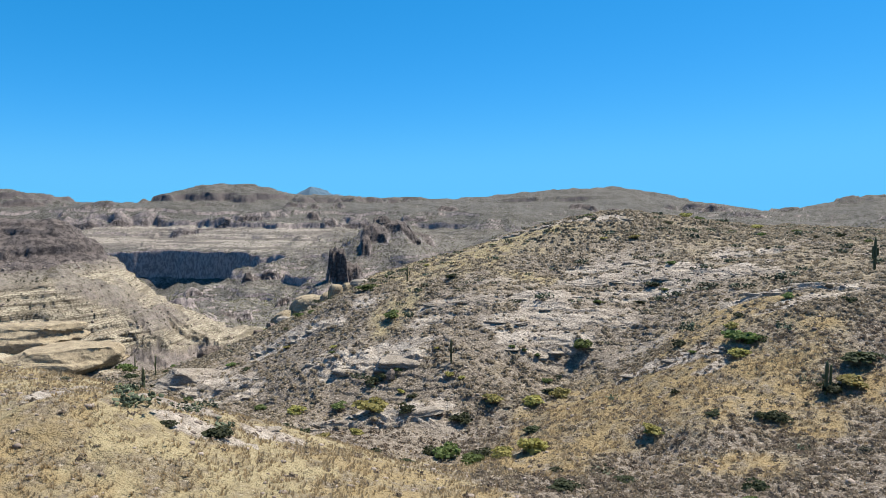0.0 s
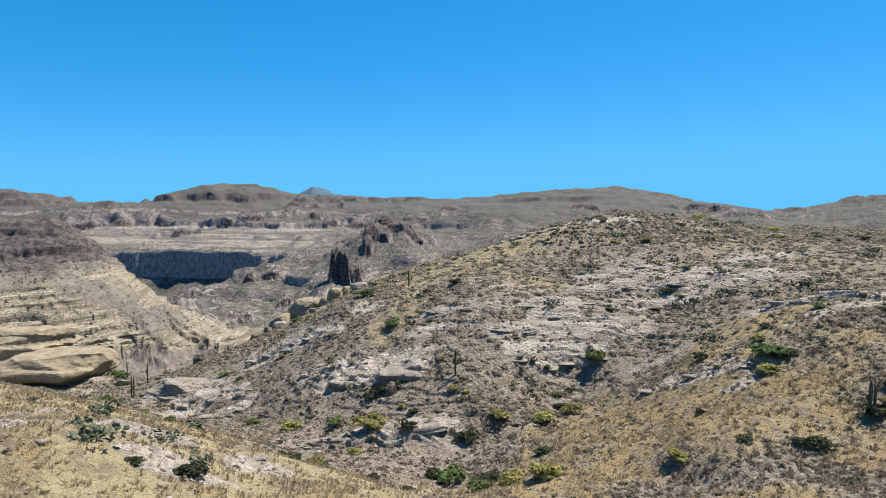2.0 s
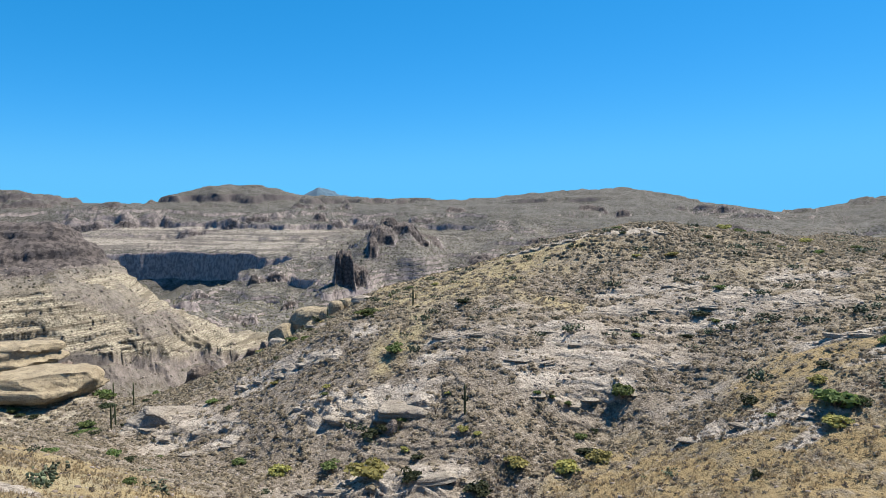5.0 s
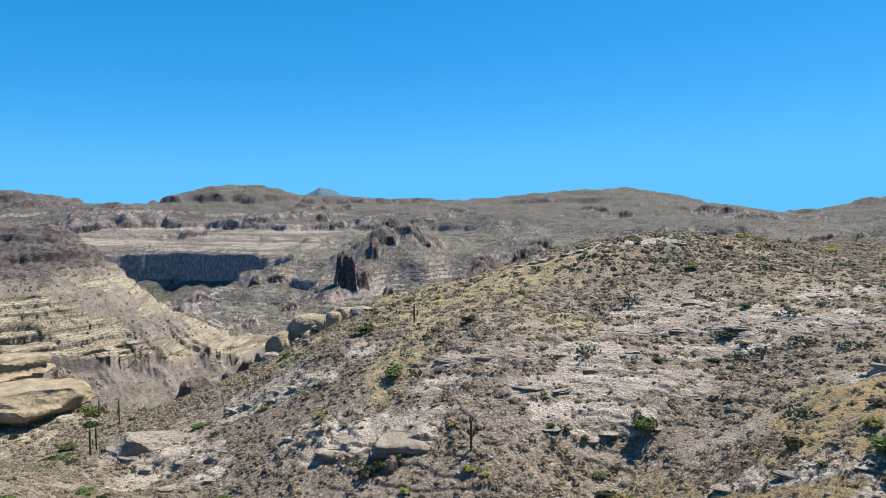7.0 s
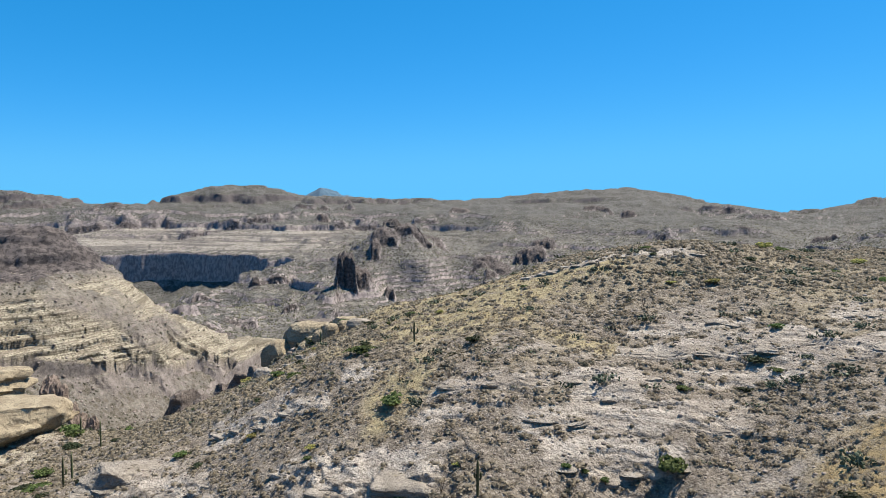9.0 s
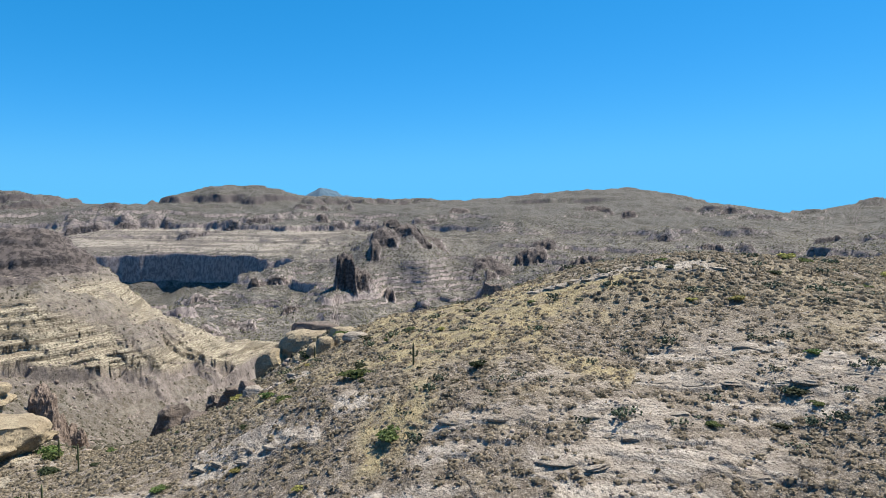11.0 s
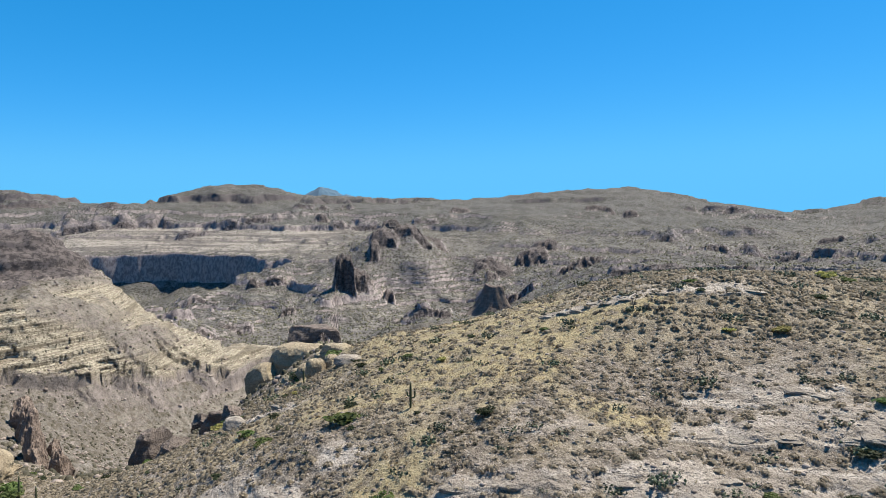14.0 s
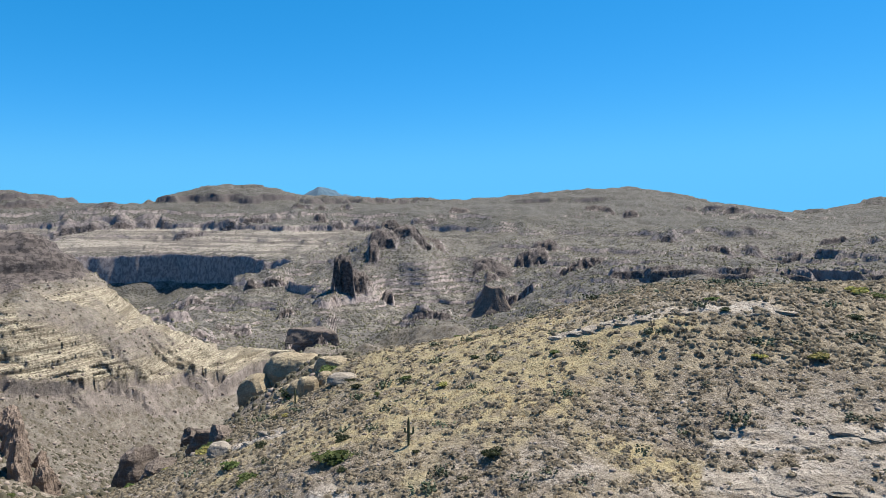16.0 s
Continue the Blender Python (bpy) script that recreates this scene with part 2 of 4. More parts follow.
# cliff ledges and crags: x, y, half length, height, 1 for a crag
WEST_LEDGES = [(-623, 3259, 174, 26, 0), (-1969, 3215, 159, 34, 0), (-1612, 3049, 138, 26, 0), (-1490, 2954, 267, 38.8, 0), (-975, 2949, 290, 31.4, 0), (-583, 3016, 30, 24.7, 1), (-423, 2983, 110, 26.8, 0), (22, 3161, 46, 18.1, 1), (-85, 2924, 107, 21.5, 0), (-189, 2058, 26, 28.1, 1), (-126, 2053, 49, 18.1, 1), (-68, 2166, 44, 15.7, 1), (-199, 1988, 40, 23.9, 1), (224, 2055, 49, 26.4, 1), (110, 2010, 61, 14.5, 1), (277, 2131, 38, 18.8, 1)]
MID_LEDGES = [(329, 1791, 57, 25.6, 1), (101, 1917, 18, 15.3, 1), (-62, 1360, 69, 25.6, 0), (340, 1290, 66, -34, 4), (396, 1262, 66, -31, 4), (462, 1240, 70, -31, 4), (530, 1222, 70, -30, 4), (625, 1240, 75, -33, 4), (740, 1300, 90, -40, 4), (633, 1652, 81, 24, 0), (783, 1706, 54, 8.1, 0), (655, 2183, 35, 14.0, 0), (755, 1621, 115, 14, 0), (679, 3227, 66, 21.0, 1), (799, 3145, 31, 23.0, 1), (1216, 3226, 168, 34.1, 0)]
EAST_LEDGES = [(1306, 2915, 113, 18.9, 0), (1687, 3271, 85, 18.6, 0), (1022, 2465, 36, 9.9, 0), (1090, 2045, 33, 14.6, 1), (1955, 3232, 52, 15.7, 0), (-785, 1917, 100, 26.2, 0), (-467, 1282, 60, 20.1, 0), (-432, 1374, 38, 17.3, 0), (-381, 1586, 20, 15.1, 1), (-548, 2023, 73, 14.7, 0), (-239, 1144, 34, 28.3, 0)]
BIG_CRAGS = [(-600, 930, 150, 3, 3), (-268, 1690, 24, 84, 1), (-240, 1716, 34, 48, 1), (-164, 1760, 13, 30, 1), (-222, 1930, 14, 28, 1), (130, 1795, 85, 36, 0)]
CREAM_LEDGES = [(-410, 741, 44, 13, 2), (-372, 796, 47, 15, 2), (-343, 883, 47, 14, 2)]
OUTCROPS = BIG_CRAGS + CREAM_LEDGES + WEST_LEDGES + MID_LEDGES + EAST_LEDGES
BARE_PATCHES = [(62, 179, 22, 5), (29, 177, 8, 4), (-11, 166, 8, 4), (24, 163, 9, 3), (-68, 190, 9, 14), (-48, 203, 11, 8), (-27, 167, 5, 4), (-2, 176, 8, 3), (-23, 199, 7, 4),
                (-28, 76, 5, 4), (-36, 88, 6, 5), (-22, 88, 4, 6), (-44, 78, 5, 4), (-50, 96, 6, 4), (52, 119, 6, 2), (74, 132, 12, 3), (60, 190, 16, 3), (40, 170, 12, 3)]


def crops(x, y, h=0.0):
    """Ledges (0), crags (1), pale ledges (2), domes (3) and level rims (4) that stand out of the slopes:
    how far they rise and how dark they are, from dark rock and painted shade on ledge fronts. A rim's height is that of
    its top."""
    rise, shade = np.zeros(len(x)), np.zeros(len(x))
    h = h + np.zeros(len(x))
    for px, py, half, tall, form in OUTCROPS:
        reach = math.hypot(px, py)
        ax, ay = px / reach, py / reach
        u, v = (x - px) * ay - (y - py) * ax, (x - px) * ax + (y - py) * ay
        k = np.nonzero((np.abs(u) < 1.3 * half) & (v > -70) & (v < 260))[0]
        if not len(k):
            continue
        u, v, xk, yk = u[k], v[k], x[k], y[k]
        broken = fractal(xk / 26, yk / 26, 4, 403, 0.75)
        jagged = fractal(xk / 11, yk / 11, 3, 407, 0.65)
        edge = v + (15 if form == 1 else 5) * fractal(xk / 46, yk / 46, 3, 401) + (10 if form == 1 else 4) * (u / half) ** 2 + (1.5 if form == 4 or reach > 2300 else 5) * jagged
        along = 1 - ramp(np.abs(u) / half + 0.22 * flat_noise(xk / 24, yk / 24, 402), 0.62, 1.08)
        if form == 3:
            along = np.sqrt(np.clip(1 - (u / half) ** 2, 0, 1))
            up = tall * along * (0.35 * ramp(edge, -8, -2) + 0.25 * ramp(edge, 14, 20) + 0.4 * ramp(edge, 20, 90)) * (1 - ramp(edge, 110, 240)) + 3 * broken * along * ramp(edge, -8, 10)
            dark = ramp(edge, -14, 0) * (1 - ramp(edge, 150, 200))
        elif form == 1:
            up = tall * along * ramp(edge, -6, 7) * (1 - ramp(edge, 22, 95)) * (0.85 + min(0.45, 9 / tall) * broken)
            tier = tall * (0.85 + 0.25 * flat_noise(xk / 13, yk / 13, 406) + 0.22 * jagged)
            up = tier * np.interp(up / tier, [0, 0.08, 0.3, 0.36, 0.62, 0.68, 1, 1.3], [0, 0.26, 0.34, 0.58, 0.66, 0.9, 1, 1.25])
            dark = ramp(edge, -12, -4) * (1 - ramp(edge, 30, 60))
        else:
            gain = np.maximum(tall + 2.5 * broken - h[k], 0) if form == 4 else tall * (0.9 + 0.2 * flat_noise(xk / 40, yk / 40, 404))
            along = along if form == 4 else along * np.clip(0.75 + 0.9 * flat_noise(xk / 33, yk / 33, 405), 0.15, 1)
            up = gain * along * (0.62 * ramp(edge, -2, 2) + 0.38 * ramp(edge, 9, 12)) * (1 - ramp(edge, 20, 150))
            # fronts of ledges and rims darkened: the shade of their faces put into colour
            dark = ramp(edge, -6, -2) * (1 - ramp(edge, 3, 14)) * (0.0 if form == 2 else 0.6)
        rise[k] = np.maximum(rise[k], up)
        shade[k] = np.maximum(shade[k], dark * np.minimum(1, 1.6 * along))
    return rise, shade


def land(x, y):
    """Ground height at arrays x, y."""
    x, y = np.asarray(x, float).ravel(), np.asarray(y, float).ravel()
    out = np.empty(len(x))
    for a in range(0, len(x), 60000):
        xs, ys = x[a:a + 60000], y[a:a + 60000]
        r = np.hypot(xs, ys)
        bays = 85 * ramp(r, 2150, 2400) * (1 - ramp(r, 2800, 3000)) * fractal(xs / 240, 0 * xs + 0.3, 3, 96, 0.55)
        u, v, r = unrolled(xs, ys + bays)
        r = np.hypot(xs, ys)
        s = soft_distance(np.clip(u, -0.85, 0.85), np.clip(v, 2.5, 8.5), PLAN_U, PLAN_V) @ PLAN_W[:_n]
        s = s + PLAN_W[_n] + PLAN_W[_n + 1] * np.clip(u, -0.85, 0.85) + PLAN_W[_n + 2] * np.clip(v, 2.5, 8.5)
        back = ramp(np.abs(u), 0.85, 1.4)
        h = EYE_LEVEL + r * (s * (1 - back)) + back * (-16 + 25 * flat_noise(xs / 400, ys / 400, 5))
        h = h + (36 - h) * (1 - ramp(r, 30, 66))
        far = ramp(r, 480, 1100)
        # gullies and spurs
        warp = 30 * flat_noise(xs / 160, ys / 160, 21)
        rough = far * (32 * fractal((xs + warp) / 330, (ys - warp) / 330, 3, 3) + 14 * fractal(xs / 80, ys / 80, 3, 8, 0.42))
        rough = rough + far * 22 * (0.45 - np.abs(fractal((xs - warp) / 210, (ys + warp) / 260, 3, 12)))
        gully = far * 18 * (np.abs(flat_noise((xs + warp) / 170, ys / 230, 31)) - 0.35)
        mid = ramp(r, 250, 520) * (1 - far)
        ravine = mid + far * (1 - ramp(r, 1150, 1400))
        rough = rough + mid * (7 * fractal(xs / 75, ys / 75, 4, 40))
        gully = gully - ravine * 4 * (1 - np.abs(fractal((xs + 0.4 * warp) / 60, (ys + 0.5 * warp) / 66, 3, 33)) * 1.6)
        near = 1 - ramp(r, 420, 560)
        rough = rough + near * (0.8 * fractal(xs / 19, ys / 19, 3, 60) + 0.22 * fractal(xs / 3.1, ys / 3.1, 3, 70))
        calm = (1 - 0.6 * ramp(r, 2300, 3200)) * (1 - 0.8 * ramp(-xs, 150, 240) * ramp(r, 480, 640) * (1 - ramp(r, 1150, 1450)))
        h = h + (rough + gully) * calm
        # thick cliff beds far off, then the thin beds between them
        west = 0.1 + 0.9 * ramp(-xs, 150, 480)
        tilt = bed_tilt(xs, ys)
        mesas = ramp(r, 2150, 2450)
        bedded = np.interp(h + tilt, *CANYON_BEDDING) * (1 - mesas) + np.interp(h + tilt, *MESA_BEDDING) * mesas - tilt
        patches = flat_noise(xs / 240, ys / 240, 95)
        h = h + (bedded - h) * far * np.clip((0.25 + 1.3 * mesas) * west + 0.12 + 0.7 * patches, 0, 1)
        thin = np.interp(h + tilt, *CANYON_STRATA) * (1 - mesas) + np.interp(h + tilt, *MESA_STRATA) * mesas - tilt
        bedded_here = ramp(r, 900, 1200) * (1 - 0.85 * mesas * (1 - ramp(h, -125, -112))) * np.clip(0.55 * west + 0.15 + 1.1 * fractal(xs / 150, ys / 150, 2, 78), 0, 1)
        dome = ramp(-xs, 430, 465) * ramp(r, 820, 900) * (1 - ramp(r, 1150, 1250)) * ramp(h, -22, -8)
        h = h + (thin - h) * np.maximum(bedded_here, 0.9 * dome) + dome * 3 * fractal(xs / 24, ys / 24, 3, 97, 0.6)
        # the cream cliff's close beds
        edge = 0.35 * fractal(xs / 14, ys / 14, 3, 120)
        wall = cream_zone(xs, ys, r, h, edge)
        sag = 2.5 * fractal(xs / 60, ys / 60, 3, 79) + 0.05 * (r - 850)
        h = h + (np.interp(h + sag, *CREAM_STRATA) - sag - h) * wall * np.clip(0.85 + 0.6 * flat_noise(xs / 45, ys / 45, 80), 0, 1)
        lip = np.clip(-104 - 0.42 * (xs + 378), -140, -72) + 1.5 * edge
        below = ramp(-xs, 215, 245) * ramp(r, 640, 700) * (1 - ramp(r, 1200, 1350))
        h = h - below * 13 * (1 - ramp(h - lip, -1.5, 0)) * ramp(h - lip, -45, -8)
        # rubble and boulders on the slopes
        rubble = ramp(r, 300, 480) * (1 - ramp(r, 700, 1150))
        h = h + rubble * (1 - 0.7 * wall) * (1.2 * fractal(xs / 17, ys / 17, 3, 44, 0.6) + 2.2 * np.abs(flat_noise(xs / 8, ys / 8, 47)) ** 2 + 1.5 * np.abs(flat_noise(xs / 23, ys / 23, 48)))
        # broken ledges on the near hill
        drift = 2.2 * fractal(xs / 17, ys / 17, 3, 84)
        small = steps(h + drift, 2.3, 0.10) - drift
        patchy = ramp(fractal(xs / 13, ys / 13, 2, 99), 0.0, 0.4)
        keep_ledge = ramp(r, 128, 150) * (1 - ramp(r, 430, 560)) * patchy * (1 - ramp(h, 44, 50))
        h = h + (small - h) * 0.22 * keep_ledge + shelves(xs, ys)[0]
        out[a:a + 60000] = h + crops(xs, ys, h)[0]
    return out


# ---------------------------------------------------------------- materials
def nodes_of(name):
    m = bpy.data.materials.new(name)
    m.use_nodes = True
    t = m.node_tree
    return m, t, t.nodes["Principled BSDF"]


def node(t, kind, **values):
    n = t.nodes.new(kind)
    for key, value in values.items():
        n.inputs[key.replace("_", " ")].default_value = value
    return n


def noise_at(t, scale, detail=4.0, rough=0.6, source=None):
    n = node(t, "ShaderNodeTexNoise", Scale=scale, Detail=detail, Roughness=rough)
    t.links.new(source or place_of(t), n.inputs["Vector"])
    return n.outputs["Fac"]


def place_of(t):
    for n in t.nodes:
        if n.bl_idname == "ShaderNodeNewGeometry":
            return n.outputs["Position"]
    return t.nodes.new("ShaderNodeNewGeometry").outputs["Position"]


def blend(t, fac, a, b, kind="MIX"):
    n = t.nodes.new("ShaderNodeMix")
    n.data_type, n.blend_type = "RGBA", kind
    for socket, v in ((n.inputs[0], fac), (n.inputs[6], a), (n.inputs[7], b)):
        if isinstance(v, (tuple, list)):
            socket.default_value = (*v, 1) if len(v) == 3 else v
        elif isinstance(v, (int, float)):
            socket.default_value = v
        else:
            t.links.new(v, socket)
    return n.outputs[2]


def between(t, value, lo, hi, a=0.0, b=1.0):
    n = t.nodes.new("ShaderNodeMapRange")
    n.interpolation_type = "SMOOTHSTEP"
    t.links.new(value, n.inputs[0])
    for k, v in enumerate((lo, hi, a, b)):
        n.inputs[k + 1].default_value = v
    return n.outputs[0]


def maths(t, how, a, b=0.0):
    n = t.nodes.new("ShaderNodeMath")
    n.operation = how
    for k, v in enumerate((a, b)):
        if isinstance(v, (int, float)):
            n.inputs[k].default_value = v
        else:
            t.links.new(v, n.inputs[k])
    return n.outputs[0]


def bump(t, bsdf, height, strength, distance):
    n = node(t, "ShaderNodeBump", Strength=strength, Distance=distance)
    t.links.new(height, n.inputs["Height"])
    if bsdf.inputs["Normal"].is_linked:
        t.links.new(bsdf.inputs["Normal"].links[0].from_socket, n.inputs["Normal"])
    t.links.new(n.outputs[0], bsdf.inputs["Normal"])


def attribute(t, name):
    n = t.nodes.new("ShaderNodeAttribute")
    n.attribute_name = name
    return n.outputs["Fac"]


def rock_material(name, light, dark, stain, bed=0.0, scale=1.0):
    """Weathered stone with blotches, cracks and, where bed > 0, level beds."""
    m, t, b = nodes_of(name)
    blot = noise_at(t, 0.35 * scale, 5)
    grain = noise_at(t, 4.0 * scale, 6, 0.7)
    col = blend(t, between(t, blot, 0.35, 0.65), dark, light)
    col = blend(t, between(t, grain, 0.50, 0.64, 0, 0.85), col, stain)
    pits = noise_at(t, 1.1 * scale, 5, 0.75)
    col = blend(t, between(t, pits, 0.54, 0.60, 0, 0.5), col, stain)
    squash = node(t, "ShaderNodeVectorMath", )
    squash.operation = "MULTIPLY"
    t.links.new(place_of(t), squash.inputs[0])
    squash.inputs[1].default_value = (0.05 * scale, 0.05 * scale, 1.1 * scale)
    layer = noise_at(t, 1.0, 4, 0.7, squash.outputs[0])
    if bed:
        col = blend(t, between(t, layer, 0.48, 0.62, 0, bed), col, dark)
    t.links.new(col, b.inputs["Base Color"])
    b.inputs["Roughness"].default_value = 0.93
    b.inputs["Specular IOR Level"].default_value = 0.2
    bump(t, b, layer, 0.6, 0.5 / scale)
    bump(t, b, pits, 0.8, 0.7 / scale)
    bump(t, b, grain, 0.9, 0.2 / scale)
    return m


PALE_ROCK = rock_material("pale_pink_stone", (0.3528, 0.3137, 0.2696), (0.2264, 0.197, 0.1654), (0.1106, 0.09372, 0.07792), 0.5)
CREAM_ROCK = rock_material("cream_tuff", (0.385, 0.325, 0.228), (0.265, 0.216, 0.150), (0.1217, 0.09643, 0.07149), 0.6, 0.6)
DARK_ROCK = rock_material("dark_basalt", (0.117, 0.09984, 0.09204), (0.06084, 0.05148, 0.04992), (0.1443, 0.1209, 0.1053), 0.4, 0.25)
BROWN_ROCK = rock_material("brown_rhyolite", (0.185, 0.152, 0.134), (0.100, 0.083, 0.076), (0.1755, 0.1466, 0.1264), 0.5, 0.3)

RIB_ROCK = rock_material("pinkish_brown_rock", (0.2642, 0.2076, 0.1716), (0.1521, 0.116, 0.09594), (0.07995, 0.06396, 0.05596), 0.4, 0.5)


def ground_material():
    m, t, b = nodes_of("desert_ground")
    grass, cream, far, stone = (attribute(t, k) for k in ("grass", "cream", "far", "stone"))
    sep = t.nodes.new("ShaderNodeSeparateXYZ")
    t.links.new(place_of(t), sep.inputs[0])
    z = sep.outputs[2]
    geo = [n for n in t.nodes if n.bl_idname == "ShaderNodeNewGeometry"][0]
    up = t.nodes.new("ShaderNodeSeparateXYZ")
    t.links.new(geo.outputs["True Normal"], up.inputs[0])
    steep = up.outputs[2]
    fine, patch, wide = noise_at(t, 1.6, 7, 0.72), noise_at(t, 0.22, 5, 0.65), noise_at(t, 0.03, 4)
    # stony soil
    soil = blend(t, between(t, patch, 0.35, 0.68), (0.142, 0.118, 0.096), (0.204, 0.174, 0.143))
    soil = blend(t, between(t, fine, 0.52, 0.64, 0, 0.9), soil, (0.07293, 0.05912, 0.04781))
    soil = blend(t, between(t, fine, 0.48, 0.38, 0, 0.85), soil, (0.345, 0.303, 0.258))
    gravel = node(t, "ShaderNodeTexVoronoi", Scale=2.6)
    t.links.new(place_of(t), gravel.inputs["Vector"])
    soil = blend(t, between(t, gravel.outputs["Distance"], 0.30, 0.16, 0, 0.6), soil, (0.330, 0.288, 0.246))
    # dry grass
    straw = blend(t, between(t, patch, 0.35, 0.65), (0.232, 0.190, 0.112), (0.300, 0.254, 0.155))
    straw = blend(t, between(t, fine, 0.52, 0.66, 0, 0.6), straw, (0.150, 0.110, 0.064))
    straw = blend(t, between(t, fine, 0.44, 0.30, 0, 0.6), straw, (0.42, 0.37, 0.28))
    straw = blend(t, maths(t, "MULTIPLY", attribute(t, "golden"), between(t, patch, 0.36, 0.56, 0.3, 0.9)), straw, (0.238, 0.178, 0.096))
    near = blend(t, maths(t, "MULTIPLY", grass, between(t, patch, 0.32, 0.54, 0.15, 1.0)), soil, straw)
    # bare stone
    squash = node(t, "ShaderNodeVectorMath")
    squash.operation = "MULTIPLY"
    t.links.new(place_of(t), squash.inputs[0])
    squash.inputs[1].default_value = (0.03, 0.03, 0.9)
    layer = noise_at(t, 1.0, 5, 0.75, squash.outputs[0])
    bare = blend(t, between(t, layer, 0.40, 0.62), (0.420, 0.375, 0.328), (0.245, 0.212, 0.181))
    near = blend(t, maths(t, "MULTIPLY", stone, between(t, fine, 0.62, 0.45, 0.3, 1.0)), near, bare)
    # level tuff beds; the dark bands also paint in shade under the ledges
    tuff = blend(t, between(t, layer, 0.46, 0.54), (0.385, 0.347, 0.270), (0.215, 0.182, 0.146))
    tuff = blend(t, between(t, fine, 0.52, 0.62, 0, 0.9), tuff, (0.08424, 0.06778, 0.04781))
    coarse = node(t, "ShaderNodeVectorMath")
    coarse.operation = "MULTIPLY"
    t.links.new(place_of(t), coarse.inputs[0])
    coarse.inputs[1].default_value = (0.006, 0.006, 0.24)
    tuff = blend(t, between(t, noise_at(t, 1.0, 4, 0.7, coarse.outputs[0]), 0.53, 0.60, 0, 0.75), tuff, (0.1166, 0.09562, 0.07068))
    near = blend(t, cream, near, tuff)
    speck = noise_at(t, 0.42, 5, 0.75)
    scrubby = attribute(t, "scrubby")
    bushes = t.nodes.new("ShaderNodeTexVoronoi")
    bushes.inputs["Scale"].default_value = 0.34
    t.links.new(place_of(t), bushes.inputs["Vector"])
    near = blend(t, maths(t, "MULTIPLY", scrubby, between(t, bushes.outputs["Distance"], 0.40, 0.32, 0, 0.75)), near, (0.08346, 0.07355, 0.05117))
    near = blend(t, maths(t, "MULTIPLY", scrubby, between(t, speck, 0.52, 0.58, 0, 0.6)), near, (0.06778, 0.05912, 0.03939))
    # far slopes: scrub-covered soil, pale beds, dark cliffs, greyed to hold some distance haze
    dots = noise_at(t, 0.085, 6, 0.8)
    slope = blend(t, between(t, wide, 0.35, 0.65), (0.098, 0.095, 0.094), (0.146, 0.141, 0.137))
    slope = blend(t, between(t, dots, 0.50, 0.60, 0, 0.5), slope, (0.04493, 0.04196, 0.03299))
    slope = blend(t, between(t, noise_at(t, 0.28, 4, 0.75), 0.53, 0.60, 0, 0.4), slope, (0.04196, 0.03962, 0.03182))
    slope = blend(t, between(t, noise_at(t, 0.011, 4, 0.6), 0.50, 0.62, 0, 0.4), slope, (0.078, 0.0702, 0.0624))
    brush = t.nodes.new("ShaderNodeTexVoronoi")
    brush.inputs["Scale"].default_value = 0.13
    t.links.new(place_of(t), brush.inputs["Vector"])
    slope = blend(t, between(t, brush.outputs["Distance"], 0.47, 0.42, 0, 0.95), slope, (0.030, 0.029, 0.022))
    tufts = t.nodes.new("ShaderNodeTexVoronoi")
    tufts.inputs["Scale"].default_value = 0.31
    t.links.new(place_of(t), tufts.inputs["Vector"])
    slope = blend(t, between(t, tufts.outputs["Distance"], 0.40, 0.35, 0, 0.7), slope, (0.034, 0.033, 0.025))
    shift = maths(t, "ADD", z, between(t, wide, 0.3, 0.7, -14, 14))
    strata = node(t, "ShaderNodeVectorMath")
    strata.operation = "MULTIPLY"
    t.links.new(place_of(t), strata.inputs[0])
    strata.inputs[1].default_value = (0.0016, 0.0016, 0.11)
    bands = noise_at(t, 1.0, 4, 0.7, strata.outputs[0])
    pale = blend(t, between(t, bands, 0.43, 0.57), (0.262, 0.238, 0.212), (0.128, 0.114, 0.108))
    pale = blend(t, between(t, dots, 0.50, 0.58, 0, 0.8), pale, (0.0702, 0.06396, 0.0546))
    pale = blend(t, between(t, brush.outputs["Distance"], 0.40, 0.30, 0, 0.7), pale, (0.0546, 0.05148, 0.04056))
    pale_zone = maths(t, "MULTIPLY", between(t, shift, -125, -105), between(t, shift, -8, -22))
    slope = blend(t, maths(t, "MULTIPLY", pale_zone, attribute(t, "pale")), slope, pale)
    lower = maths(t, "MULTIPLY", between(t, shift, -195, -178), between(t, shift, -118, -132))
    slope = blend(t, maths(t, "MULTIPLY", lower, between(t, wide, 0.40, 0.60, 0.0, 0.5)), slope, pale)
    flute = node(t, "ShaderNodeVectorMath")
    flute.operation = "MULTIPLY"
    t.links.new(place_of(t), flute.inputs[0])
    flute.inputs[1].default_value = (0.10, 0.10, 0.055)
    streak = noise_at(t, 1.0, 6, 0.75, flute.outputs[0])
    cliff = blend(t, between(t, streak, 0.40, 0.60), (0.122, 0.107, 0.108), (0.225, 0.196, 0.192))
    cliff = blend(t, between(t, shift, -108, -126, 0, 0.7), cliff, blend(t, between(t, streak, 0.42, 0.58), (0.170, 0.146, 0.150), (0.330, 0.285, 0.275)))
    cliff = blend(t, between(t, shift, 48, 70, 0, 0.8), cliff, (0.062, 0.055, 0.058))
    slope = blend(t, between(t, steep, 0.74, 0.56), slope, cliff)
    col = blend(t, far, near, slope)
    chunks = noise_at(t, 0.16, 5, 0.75)
